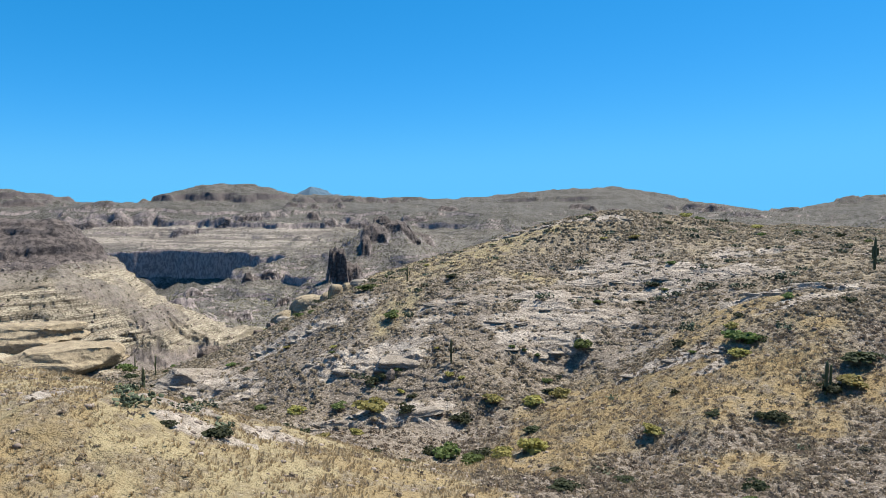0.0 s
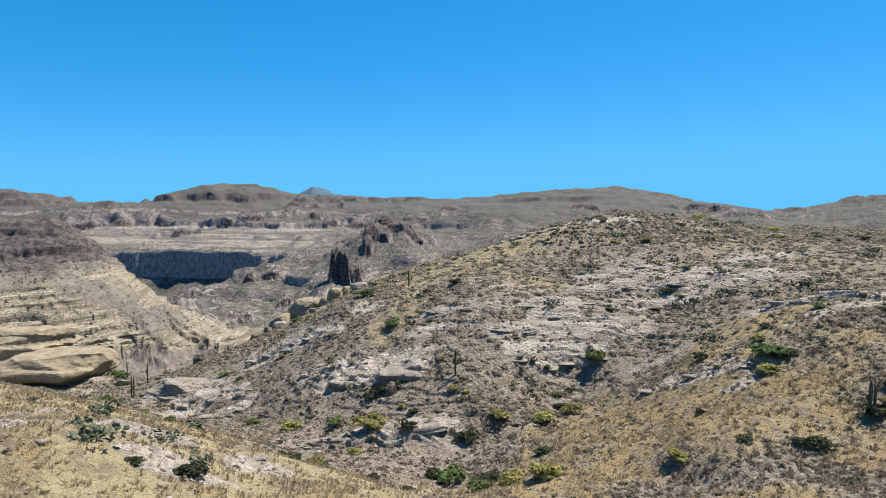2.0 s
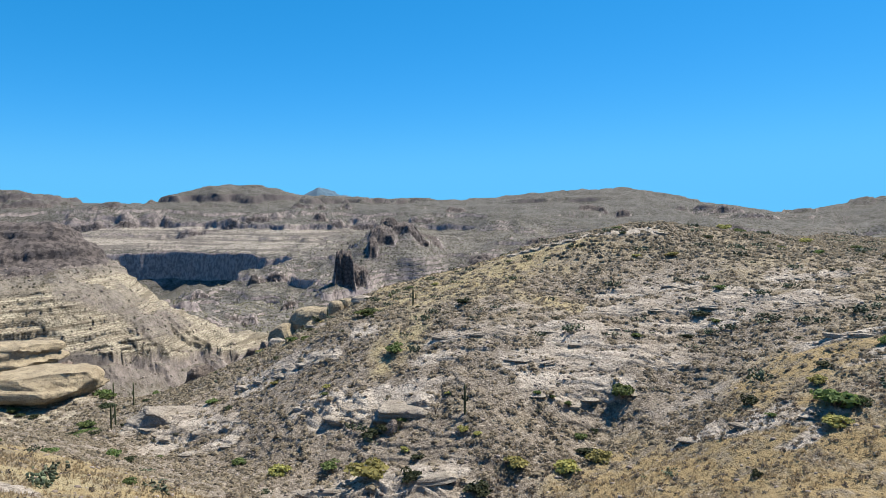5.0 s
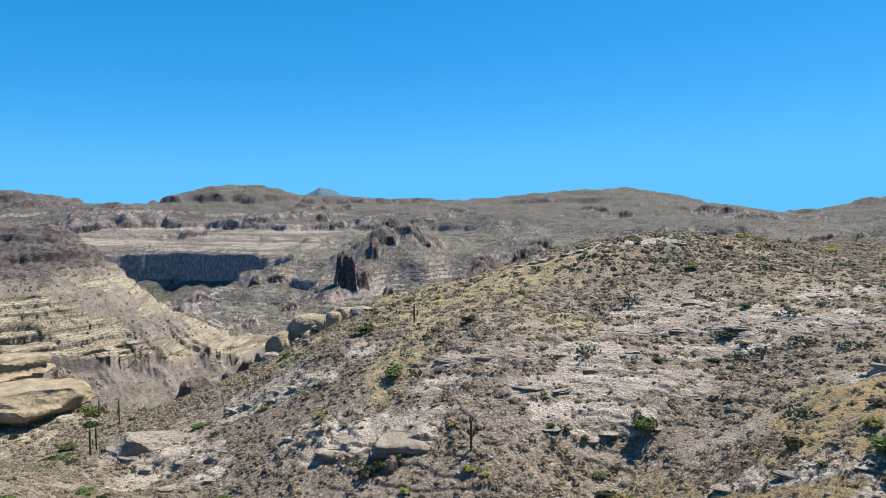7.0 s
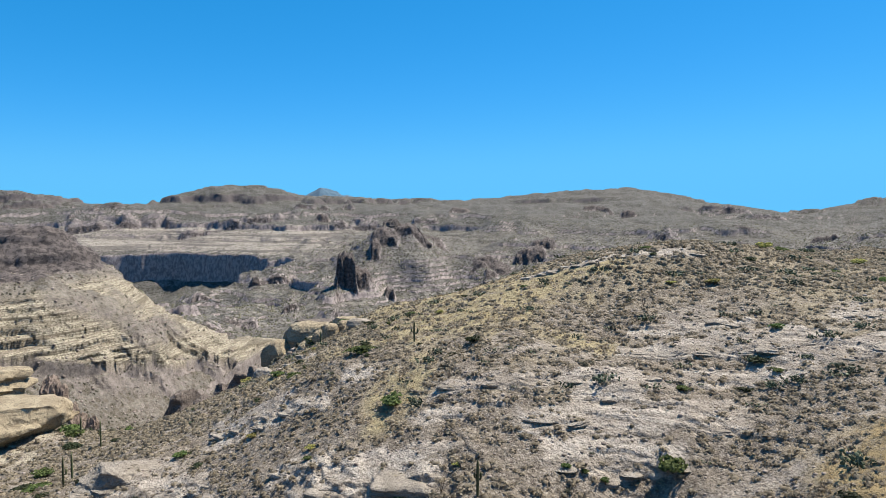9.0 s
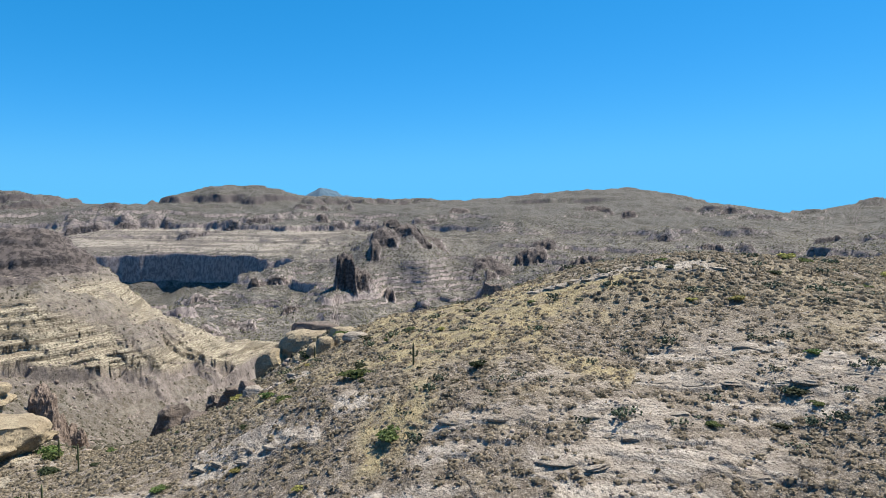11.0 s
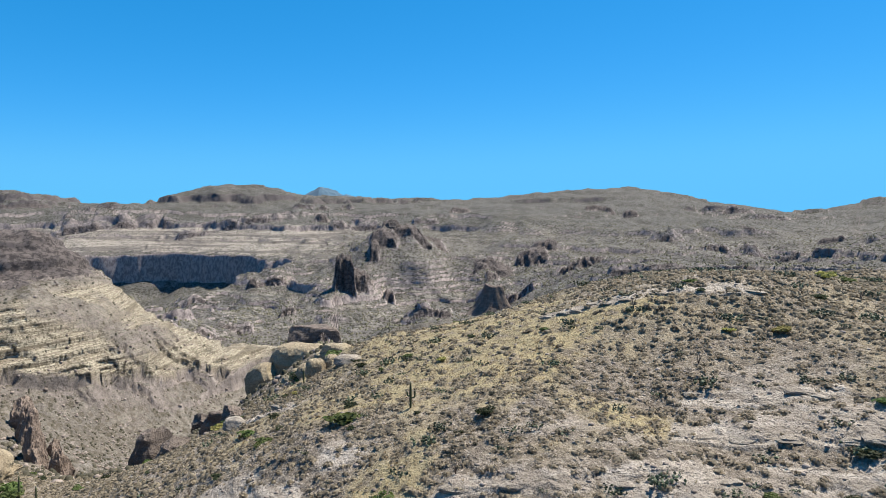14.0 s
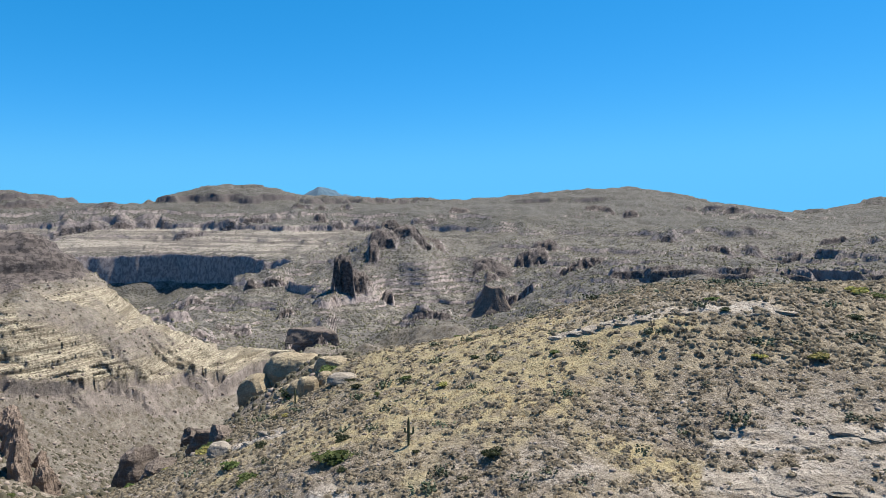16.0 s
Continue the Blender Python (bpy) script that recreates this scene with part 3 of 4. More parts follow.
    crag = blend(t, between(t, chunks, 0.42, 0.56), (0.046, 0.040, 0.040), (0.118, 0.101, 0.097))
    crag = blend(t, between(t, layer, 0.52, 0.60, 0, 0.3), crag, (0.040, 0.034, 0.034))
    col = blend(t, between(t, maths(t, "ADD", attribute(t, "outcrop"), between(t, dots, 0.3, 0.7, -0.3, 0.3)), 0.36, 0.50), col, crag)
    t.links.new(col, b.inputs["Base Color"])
    b.inputs["Roughness"].default_value = 0.95
    b.inputs["Specular IOR Level"].default_value = 0.15
    bump(t, b, dots, 0.45, 3.0)
    bump(t, b, chunks, 0.5, 2.0)
    bump(t, b, speck, 0.8, 1.4)
    bump(t, b, patch, 0.5, 1.2)
    bump(t, b, fine, 1.0, 0.3)
    return m


# ---------------------------------------------------------------- the ground: one sheet out to the horizon
def overhangs(x, y, z):
    """Beds that lean out over the slope below them, in metres towards the south."""
    r = np.hypot(x, y)
    edge = 0.35 * fractal(x / 14, y / 14, 3, 120)
    sag = 2.5 * fractal(x / 60, y / 60, 3, 79) + 0.05 * (r - 850)
    tilt = bed_tilt(x, y)
    rough = 0.6 + 0.7 * flat_noise(x / 21, y / 21, 130)
    lean = 3.6 * cream_zone(x, y, r, z, edge) * overhang(z + sag, CREAM_STRATA)
    far = ramp(r, 1250, 1500)
    lean = lean + far * 3.0 * np.where(r < 2300, overhang(z + tilt, CANYON_STRATA), overhang(z + tilt, MESA_STRATA) * ramp(z, -118, -104))
    return lean * rough


EYES = ((0.0, 60.0), (45.0, 67.5), (98.0, 77.5))      # distance along the flight and height


def build_ground():
    fine_cols = np.radians(np.linspace(-37.0, 36.0, 780))
    rest = np.radians(np.linspace(36.0, 360 - 37.0, 66))[1:-1]
    turn = np.r_[fine_cols, rest]
    # rings of points, closer together where the ground is steep
    rows, count = [4.0, 12.0, 24.0, 36.0, 46.0, 54.0], 940
    probe = np.exp(np.linspace(math.log(54.0), math.log(4880.0), 1700))
    some = np.r_[fine_cols[::2], fine_cols[-1]]
    a, r = np.meshgrid(some, probe, indexing="ij")
    z = land(np.sin(a) * r, np.cos(a) * r).reshape(a.shape)
    weight = 0
    for ahead, tall in EYES:
        d = np.maximum(r - ahead, 30)
        lift = np.diff(np.arctan2(z - tall, d), axis=1)
        weight = np.maximum(weight, np.where(lift > 0, lift, -0.25 * lift) * (d[:, 1:] > 45))
    weight = weight + 0.00012 + 0.05 * np.diff(np.log(probe))
    weight = (weight + np.roll(weight, 1, 1) + np.roll(weight, -1, 1)) / 3
    for k in range(5):
        weight[1:-1] = 0.5 * weight[1:-1] + 0.25 * (weight[:-2] + weight[2:])
    total = np.concatenate([np.zeros((len(some), 1)), np.cumsum(weight, 1)], 1)
    total /= total[:, -1:]
    goal = np.linspace(0, 1, count)
    reach = np.stack([np.interp(goal, total[k], probe) for k in range(len(some))])
    full = np.stack([np.interp(turn, some, reach[:, j], right=0) for j in range(count)])
    back = (1 - (turn - some[-1]) / (2 * math.pi - some[-1] + some[0]))
    closing = reach[-1][:, None] * back[None] + reach[0][:, None] * (1 - back[None])
    full = np.where(turn[None] > some[-1], closing, full)
    r = np.concatenate([np.repeat(np.array(rows[:-1])[:, None], len(turn), 1), full])
    a = np.repeat(turn[None], len(r), 0)
    x, y = (np.sin(a) * r).ravel(), (np.cos(a) * r).ravel()
    z = land(x, y)
    nr, nc = a.shape
    out = overhangs(x, y, z)
    x, y = x - out * np.sin(a).ravel(), y - out * np.cos(a).ravel()
    i = np.arange(nr - 1)[:, None] * nc + np.arange(nc)[None]
    j = np.arange(nr - 1)[:, None] * nc + (np.arange(nc)[None] + 1) % nc
    quads = np.stack([i, i + nc, j + nc, j], -1).reshape(-1, 4)
    verts = np.stack([x, y, z], -1)
    me = bpy.data.meshes.new("ground")
    me.vertices.add(len(verts))
    me.vertices.foreach_set("co", verts.ravel())
    cap = np.arange(nc, dtype=np.int32)
    me.loops.add(quads.size + nc)
    me.loops.foreach_set("vertex_index", np.r_[quads.ravel(), cap].astype(np.int32))
    me.polygons.add(len(quads) + 1)
    me.polygons.foreach_set("loop_start", (np.arange(len(quads) + 1) * 4).astype(np.int32))
    me.update(calc_edges=True)
    me.validate()
    for name, values in covers(x, y, z).items():
        me.attributes.new(name, "FLOAT", "POINT").data.foreach_set("value", values.astype(np.float32))
    ob = new("ground", me)
    me.materials.append(ground_material())
    return tagged(ob, "stony desert hills and canyon with dry grass patches", "ground", kind="structure")


def covers(x, y, z):
    """What covers the ground: dry grass, bare stone, cream tuff, far slopes."""
    r = np.hypot(x, y)
    edge = 0.35 * fractal(x / 14, y / 14, 3, 120)
    knoll = ramp(-(y - 118 + 0.45 * (x + 30)) / 30 + edge, -0.4, 0.3) * ramp(11 - x + 26 * edge, 0, 12)
    spur = ramp(1 - np.hypot((x - 44) / 40, (y - 118) / 36) + 1.3 * edge, 0.0, 0.4)
    crown = ramp(z - 39 + 16 * edge, 0, 6) * 0.22 * (1 + flat_noise(x / 12, y / 12, 151)) * (r < 480) * (x > -60)
    brow = ramp(1 - np.hypot((x + 4) / 62, (y - 268) / 92) + edge, 0.1, 0.5)
    grass = np.maximum.reduce([knoll, spur, crown, brow]) * (r < 480)
    bench = ramp(-x - 95 - 0.10 * y + 26 * edge, 0, 22) * (1 - ramp(r, 320, 350)) * ramp(z, -14, -6) * (y > 180)
    cliff = cream_zone(x, y, r, z, edge)
    cream = np.maximum(bench, cliff)
    stone = 0.8 * np.clip(-0.62 + 1.3 * fractal(x / 26, y / 9, 3, 140), 0, 1) * (1 - grass) * ramp(y, 125, 150)
    for px, py, across, deep in BARE_PATCHES:
        bare = ramp(1 - np.hypot((x - px) / across, (y - py) / deep) + 0.9 * edge + 0.35 * flat_noise(x / 4, y / 2.5, 141), 0.0, 0.3)
        stone, grass = np.maximum(stone, bare), grass * (1 - bare)
    stone = np.maximum(stone, shelves(x, y)[1])
    grass = grass * (1 - stone)
    far = np.maximum(ramp(r + 60 * edge, 950, 1250), 0.55 * ramp(r + 60 * edge, 390, 480))
    far = far * (1 - cream)
    pale = 0.25 + 0.75 * ramp(-x - 250 + 300 * edge, 0, 300)
    dome_rock = ramp(-x + 12 * edge, 440, 462) * ramp(r + 20 * edge, 840, 900) * (1 - ramp(r, 1200, 1260)) * ramp(z + 8 * edge, -16, -8)
    golden = np.maximum(spur, 0.75 * knoll * ramp(fractal(x / 8, y / 8, 3, 150), 0.05, 0.5))
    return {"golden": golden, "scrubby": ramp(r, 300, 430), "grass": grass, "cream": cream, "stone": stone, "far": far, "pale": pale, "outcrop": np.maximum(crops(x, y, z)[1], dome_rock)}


build_ground()


# ---------------------------------------------------------------- helpers for things
def mesh_of(name, verts, faces, material, smooth=False):
    me = bpy.data.meshes.new(name)
    me.from_pydata([tuple(v) for v in verts], [], [tuple(f) for f in faces])
    me.materials.append(material)
    if smooth:
        me.polygons.foreach_set("use_smooth", np.ones(len(me.polygons), dtype=bool))
    me.update()
    return me


def part(name, me, parent, label=""):
    ob = new(name, me)
    ob.parent = parent
    return tagged(ob, label)


def ground_at(x, y):
    return float(land([x], [y])[0])


@functools.lru_cache(None)
def ball(level):
    bm = bmesh.new()
    bmesh.ops.create_icosphere(bm, subdivisions=level, radius=1.0)
    v = np.array([p.co[:] for p in bm.verts])
    f = np.array([[p.index for p in q.verts] for q in bm.faces])
    bm.free()
    return v, f


def stone_shape(size, seed, box=4.0, rough=0.10, beds=0.03, undercut=1.0, taper=1.0, level=4, cuts=16):
    """A weathered block: broken faces, lumps, level beds, a cut-back foot and a narrowing top."""
    rng = np.random.default_rng(seed)
    p, f = ball(level)
    p = p / ((np.abs(p) ** box).sum(1) ** (1 / box))[:, None]
    aspect = np.array(size) / max(size)
    for k in range(cuts):
        n = rng.normal(0, 1, 3) * np.array([1, 1, 0.7])
        n /= np.linalg.norm(n)
        reach = (p @ n).max() * rng.uniform(0.66, 0.93)
        p = p - np.maximum(p @ n - reach, 0)[:, None] * n
    q = p * aspect * 2.4 + np.array([seed * 3.7, seed * 1.3, seed * 7.9])
    lump = solid_noise(q, seed) + 0.6 * solid_noise(q * 2.3, seed + 1) + 0.4 * solid_noise(q * 5.1, seed + 2) + 0.3 * solid_noise(q * 11, seed + 3)
    p = p * (1 + rough * lump)[:, None]
    line = np.stack([p[:, 0] * 0.6 + seed, p[:, 1] * 0.6, p[:, 2] * (3.5 + 1.5 * (seed % 3))], -1)
    bed = solid_noise(line, seed)
    wide = 1 + beds * np.sign(bed) * np.abs(bed) ** 0.3
    wide = wide * (undercut + (1 - undercut) * ramp(p[:, 2], -0.7, 0.15)) * (1 - (1 - taper) * ramp(p[:, 2], -0.8, 1.0))
    p = p * np.stack([wide, wide, np.ones(len(p))], -1)
    return p * np.array(size) / 2, f


def rock(name, label, material, x, y, top, size, turn=0, seed=1, category="rock", group="", bury=0.8, proud=None, **shape):
    """A rock whose top stands at a height and whose foot goes down into the ground all round."""
    w = np.radians(np.arange(0, 360, 30))
    foot = float(land(x + np.cos(w) * size[0] * 0.42, y + np.sin(w) * size[0] * 0.42).min())
    if proud is not None:
        top = ground_at(x, y) + proud
    tall = max(size[2], (top - foot) * (1 + bury))
    v, f = stone_shape((size[0], size[1], tall), seed, **shape)
    ob = new(name, mesh_of(name, v, f, material))
    ob.matrix_basis = pose(x, y, top - tall / 2, 0, 0, turn)
    return tagged(ob, label, category, group)


def ledge(x, y, half, deep, tall, turn, seed, label, material, category, group=""):
    """Broken blocks of one bed along the lip of a shelf, their backs in the slope."""
    rng = np.random.default_rng(seed)
    ob = new("rock_ledge")
    ob.matrix_basis = pose(x, y, ground_at(x, y), 0, 0, turn)
    c, s = math.cos(radians(turn)), math.sin(radians(turn))
    u, scan = -0.92 * half, np.linspace(-3.0, 3.5, 40)
    while u < 0.92 * half:
        w = rng.uniform(1.2, 3.4) * tall + rng.uniform(0.8, 3.0)
        if rng.uniform() < 0.62 or not ob.children:
            m = u + w / 2
            z = land(x + m * c - scan * s, y + m * s + scan * c)
            k = int(np.argmax(z[3:] - z[:-3])) + 1
            d, high = deep * rng.uniform(0.35, 0.8), 0.7 * tall * rng.uniform(0.7, 1.2) + 0.35
            v = scan[k] + 0.34 * d
            p, f = stone_shape((w * 1.1, d, high), seed * 20 + len(ob.children), box=6.0, rough=0.07, beds=0.10, undercut=0.93, cuts=14, level=3)
            block = part("block", mesh_of("block", p, f, material), ob)
            there = pose(x + m * c - v * s, y + m * s + v * c, float(z[min(k + 4, 39)]) + rng.uniform(-0.08, 0.16) - high / 2, rng.normal(2, 3), rng.normal(0, 3), turn + rng.normal(0, 7))
            block.matrix_basis = ob.matrix_basis.inverted() @ there
        u += w * rng.uniform(0.8, 1.15)
    return tagged(ob, label, category, group)


# ---------------------------------------------------------------- rocks of the near hills
PALE_LABEL = "flat pale pink stone ledge cropping out of the hillside"
for k, (x, y, half, deep, tall, turn) in enumerate(LEDGES):
    ledge(x, y, half, deep, tall, turn, 10 + k, PALE_LABEL if tall < 1.3 else "broken pinkish stone ledge with a shaded lip", PALE_ROCK, "rock ledge", "stone ledges on the hill")
for k, (x, y, half, deep, tall, turn) in enumerate([(-26, 77, 3.5, 3, 0.5, 10), (-34, 84, 3, 3, 0.4, -20), (-22, 88, 3, 3, 0.4, 15), (-44, 79, 3, 3, 0.4, -5)]):
    ledge(x, y, half, deep, tall, turn, 40 + k, "low pale stones lying in the dry grass", PALE_ROCK, "rock ledge", "stones in the grass")
rock("boulder", "flat-topped pinkish boulder with a shaded overhang", PALE_ROCK, -11, 163, 22.9, (15, 9, 3.0), -6, 31, "boulder", undercut=0.85, rough=0.06, box=7, cuts=14, beds=0.06, level=5, bury=0.2)
rock("boulder", "small reddish boulder beside a larger flat one", BROWN_ROCK, -12.5, 156.5, 21.4, (2.6, 2.2, 2.0), 20, 32, "boulder", level=3)
rock("rock_ledge", "huge cream stone ledge with a deep shaded overhang", CREAM_ROCK, -150, 263, 4.5, (44, 26, 11), 6, 33, "rock ledge", undercut=0.8, box=8, beds=0.12, rough=0.05, cuts=18, level=5, bury=0.1)
rock("rock_ledge", "cream stone block stacked behind a larger ledge", CREAM_ROCK, -176, 284, 9.5, (38, 22, 10), 12, 34, "rock ledge", undercut=0.85, box=8, beds=0.12, rough=0.05, cuts=18, level=5, bury=0.1)
rock("boulder", "broken brown boulder at the foot of the hill", PALE_ROCK, -76, 195, 12.2, (16, 10, 9), 15, 35, "boulder", undercut=0.85, rough=0.06, beds=0.07, box=6, level=5, bury=0.3)

# boulder pile on the shoulder of the hill
PILE = "great rounded tan boulder in a pile on the hill's shoulder"
for k, (x, y, top, sx, sy, sz, turn) in enumerate([
        (-100, 425, -7, 21, 17, 20, 20), (-82, 430, 3, 36, 17, 9, -8), (-66, 402, 5, 16, 12, 10, 30), (-36, 291, 28.3, 9, 7, 5, -12),
        (-74, 388, 1, 14, 11, 12, 10), (-58, 374, 12, 14, 10, 8, 40), (-51, 357, 18, 15, 10, 6, -12), (-48, 300, 25, 7, 6, 8, 30),
        (-60, 332, 14, 9, 8, 8, 50), (-66, 345, 9, 10, 9, 9, 15), (-55, 318, 19, 8, 7, 6, 70), (-44, 306, 25, 6, 5, 5, 100), (-64, 268, 15.5, 10, 6, 4, -40)]):
    rock("boulder", PILE if k not in (3, 12) else "smooth pale grey boulder on the hill's shoulder", PALE_ROCK if k in (3, 12) else CREAM_ROCK, x, y, top, (sx, sy, sz), turn, 40 + k, "boulder", "boulder pile",
         box=2.7, rough=0.05, beds=0.03, undercut=0.75, cuts=5, level=5 if sx > 12 else 4, bury=0.3)
for k, (x, y, top, sx, sy, sz, turn) in enumerate([(-89, 327, 0, 18, 10, 14, 25), (-116, 335, -11, 20, 11, 16, 40), (-119, 398, -23, 18, 12, 17, 10), (-102, 318, -8, 14, 9, 13, 60), (-80, 314, 5, 9, 7, 9, 10)]):
    rock("crag", "dark broken rock edge above the ravine", BROWN_ROCK, x, y, top, (sx, sy, sz), turn, 60 + k, "crag", "rocks on the ravine's rim",
         rough=0.12, beds=0.07, box=3.8, bury=0.4)
for k, (x, y, top, sx, sy, sz, turn) in enumerate([(-284, 510, -50, 26, 20, 22, -50), (-266, 486, -50, 28, 17, 24, -45), (-247, 460, -45, 26, 16, 22, -60),
                                                   (-228, 432, -43, 26, 15, 20, -48), (-207, 404, -38, 24, 14, 18, -55), (-189, 389, -40, 17, 12, 14, -40), (-240, 470, -64, 22, 14, 20, -50), (-215, 436, -60, 20, 13, 18, -45)]):
    rock("rock_rib", "broken pinkish-brown rib of rock in the ravine", RIB_ROCK, x, y, top, (sx, sy, sz), turn, 110 + k, "rock rib", "rib of rock",
         rough=0.13, taper=0.6, beds=0.08, box=3.4, level=5, bury=0.3)

# ---------------------------------------------------------------- far rocks
rock("rock_pyramid", "dark pointed butte standing over the canyon", BROWN_ROCK, 92, 1768, -128, (170, 96, 120), 8, 72, "butte", taper=0.34, rough=0.05, beds=0.04, box=7, cuts=6, level=5, bury=0.25)
rock("rock_block", "square dark cliff block at the canyon's edge", BROWN_ROCK, -232, 1170, -124, (84, 40, 36), 8, 73, "cliff block", rough=0.05, box=8, cuts=8, level=5, bury=0.25)
rock("crag", "black crag on a ridge above the canyon", DARK_ROCK, -186, 2066, 30, (62, 46, 40), 20, 74, "crag", taper=0.5, rough=0.09, level=5, bury=0.3)
rock("crag", "low black crag trailing along the ridge", DARK_ROCK, -126, 2080, 2, (120, 40, 30), -22, 75, "crag", taper=0.45, rough=0.09, level=5, bury=0.3)
rock("rock_stack", "dark square knob of rock on a terrace", DARK_ROCK, -586, 2000, -138, (44, 38, 50), 5, 80, "rock stack", taper=0.6, rough=0.07, level=4, bury=0.3)


def far_mountain():
    """A lone mountain behind the mesas, with the blue of distance haze in its colour."""
    a, b = np.meshgrid(np.linspace(-1, 1, 70), np.linspace(-1, 1, 40))
    x, y = a * 300, b * 180
    ridge = np.maximum(118 * np.clip(1 - np.abs(a + 0.28) / 0.62, 0, 1), 62 * np.clip(1 - np.abs(a - 0.28) / 0.72, 0, 1)) * np.clip(1 - b * b, 0, 1)
    z = ridge + 13 * fractal(x / 90, y / 90, 4, 300) * np.clip(1 - np.abs(b), 0, 1) * np.clip(1 - np.abs(a), 0, 1) * 1.6
    n = a.shape[1]
    faces = [(j * n + i, j * n + i + 1, (j + 1) * n + i + 1, (j + 1) * n + i) for j in range(a.shape[0] - 1) for i in range(n - 1)]
    m, t, bsdf = nodes_of("haze_blue_mountain")
    # blue of the air between is painted into the base colour
    t.links.new(blend(t, noise_at(t, 0.02, 5), (0.045, 0.088, 0.135), (0.062, 0.115, 0.165)), bsdf.inputs["Base Color"])
    bsdf.inputs["Roughness"].default_value = 1.0
    ob = new("backdrop", mesh_of("backdrop", np.stack([x.ravel(), y.ravel(), z.ravel()], -1), faces, m))
    ob.matrix_basis = pose(-800, 4560, 84)
    return tagged(ob, "hazy blue mountain far behind the mesas", "mountain", kind="structure")


far_mountain()


# ---------------------------------------------------------------- plant materials
def leaf_material(name, a, b, rough=0.75, thin=0.0):
    m, t, bsdf = nodes_of(name)
    geo = t.nodes.new("ShaderNodeNewGeometry")
    info = t.nodes.new("ShaderNodeObjectInfo")
    col = blend(t, geo.outputs["Random Per Island"], a, b)
    hue = node(t, "ShaderNodeHueSaturation")
    t.links.new(between(t, info.outputs["Random"], 0, 1, 0.75, 1.25), hue.inputs["Value"])
    t.links.new(between(t, info.outputs["Random"], 0, 1, 0.485, 0.515), hue.inputs["Hue"])
    t.links.new(col, hue.inputs["Color"])
    t.links.new(hue.outputs[0], bsdf.inputs["Base Color"])
    bsdf.inputs["Roughness"].default_value = rough
    bsdf.inputs["Specular IOR Level"].default_value = 0.25
    if thin:
        glow, mix = t.nodes.new("ShaderNodeBsdfTranslucent"), t.nodes.new("ShaderNodeMixShader")
        t.links.new(hue.outputs[0], glow.inputs[0])
        mix.inputs[0].default_value = thin
        t.links.new(bsdf.outputs[0], mix.inputs[1])
        t.links.new(glow.outputs[0], mix.inputs[2])
        t.links.new(mix.outputs[0], t.nodes["Material Output"].inputs[0])
    return m


GREEN_LEAF = leaf_material("green_leaf", (0.058, 0.090, 0.028), (0.138, 0.176, 0.060), thin=0.42)
DARK_LEAF = leaf_material("dark_leaf", (0.0231, 0.0325, 0.0159), (0.0541, 0.0649, 0.0303), thin=0.42)
YELLOW_LEAF = leaf_material("yellow_green_leaf", (0.185, 0.178, 0.060), (0.330, 0.300, 0.105), thin=0.42)
GREY_LEAF = leaf_material("grey_green_leaf", (0.06778, 0.07036, 0.05062), (0.1123, 0.1123, 0.08424), thin=0.42)
SCRUB_LEAF = leaf_material("grey_brown_twig", (0.108, 0.088, 0.068), (0.262, 0.216, 0.166), thin=0.45)
STRAW = leaf_material("straw", (0.33, 0.252, 0.140), (0.46, 0.385, 0.245), thin=0.45)
PAD = leaf_material("cactus_pad", (0.042, 0.056, 0.033), (0.098, 0.116, 0.068), 0.6)
TWIG = leaf_material("twig", (0.0869, 0.0649, 0.0505), (0.144, 0.112, 0.0869))
CACTUS = leaf_material("saguaro_skin", (0.0541, 0.0664, 0.0325), (0.0794, 0.0902, 0.0469), 0.65)
FAR_BUSH = leaf_material("far_bush_leaf", (0.04836, 0.04836, 0.03276), (0.1053, 0.0975, 0.0702), 0.9)
PEBBLE = leaf_material("loose_stone", (0.165, 0.135, 0.114), (0.360, 0.312, 0.270), 0.95)


def scraps(rng, centres, outward, size, upright=0.0):
    """Small leaf quads at the centres, facing roughly outward. Returns vertices and faces."""
    n = len(centres)
    normal = outward + rng.normal(0, 0.55, (n, 3))
    normal /= np.linalg.norm(normal, axis=1)[:, None] + 1e-9
    side = np.cross(normal, rng.normal(0, 1, (n, 3)) + np.array([0, 0, upright]))
    side /= np.linalg.norm(side, axis=1)[:, None] + 1e-9
    up = np.cross(normal, side)
    s = (size * rng.uniform(0.6, 1.4, n))[:, None]
    v = np.stack([centres - side * s * 0.5 - up * s * 0.35, centres + side * s * 0.5 - up * s * 0.45,
                  centres + side * s * 0.3 + up * s * 0.55, centres - side * s * 0.35 + up * s * 0.5], 1).reshape(-1, 3)
    return v, np.arange(4 * n).reshape(n, 4)


def tube(points, radii, sides=6):
    """A tapered stem along points."""
    v, f = [], []
    points = [Vector(p) for p in points]
    for k, p in enumerate(points):
        way = (points[min(k + 1, len(points) - 1)] - points[max(k - 1, 0)]).normalized()
        a = way.orthogonal().normalized()
        b = way.cross(a)
        for j in range(sides):
            w = 2 * math.pi * j / sides
            v.append(p + (a * math.cos(w) + b * math.sin(w)) * radii[k])
    for k in range(len(points) - 1):
        for j in range(sides):
            i, q = k * sides + j, k * sides + (j + 1) % sides
            f.append((i, q, q + sides, i + sides))
    f.append(tuple(range(sides))[::-1])
    f.append(tuple((len(points) - 1) * sides + j for j in range(sides)))
    return v, f


def joined(pieces):
    v, f = [], []
    for a, b in pieces:
        base = len(v)
        v += [tuple(p) for p in a]
        f += [tuple(int(i) + base for i in q) for q in b]
    return v, f


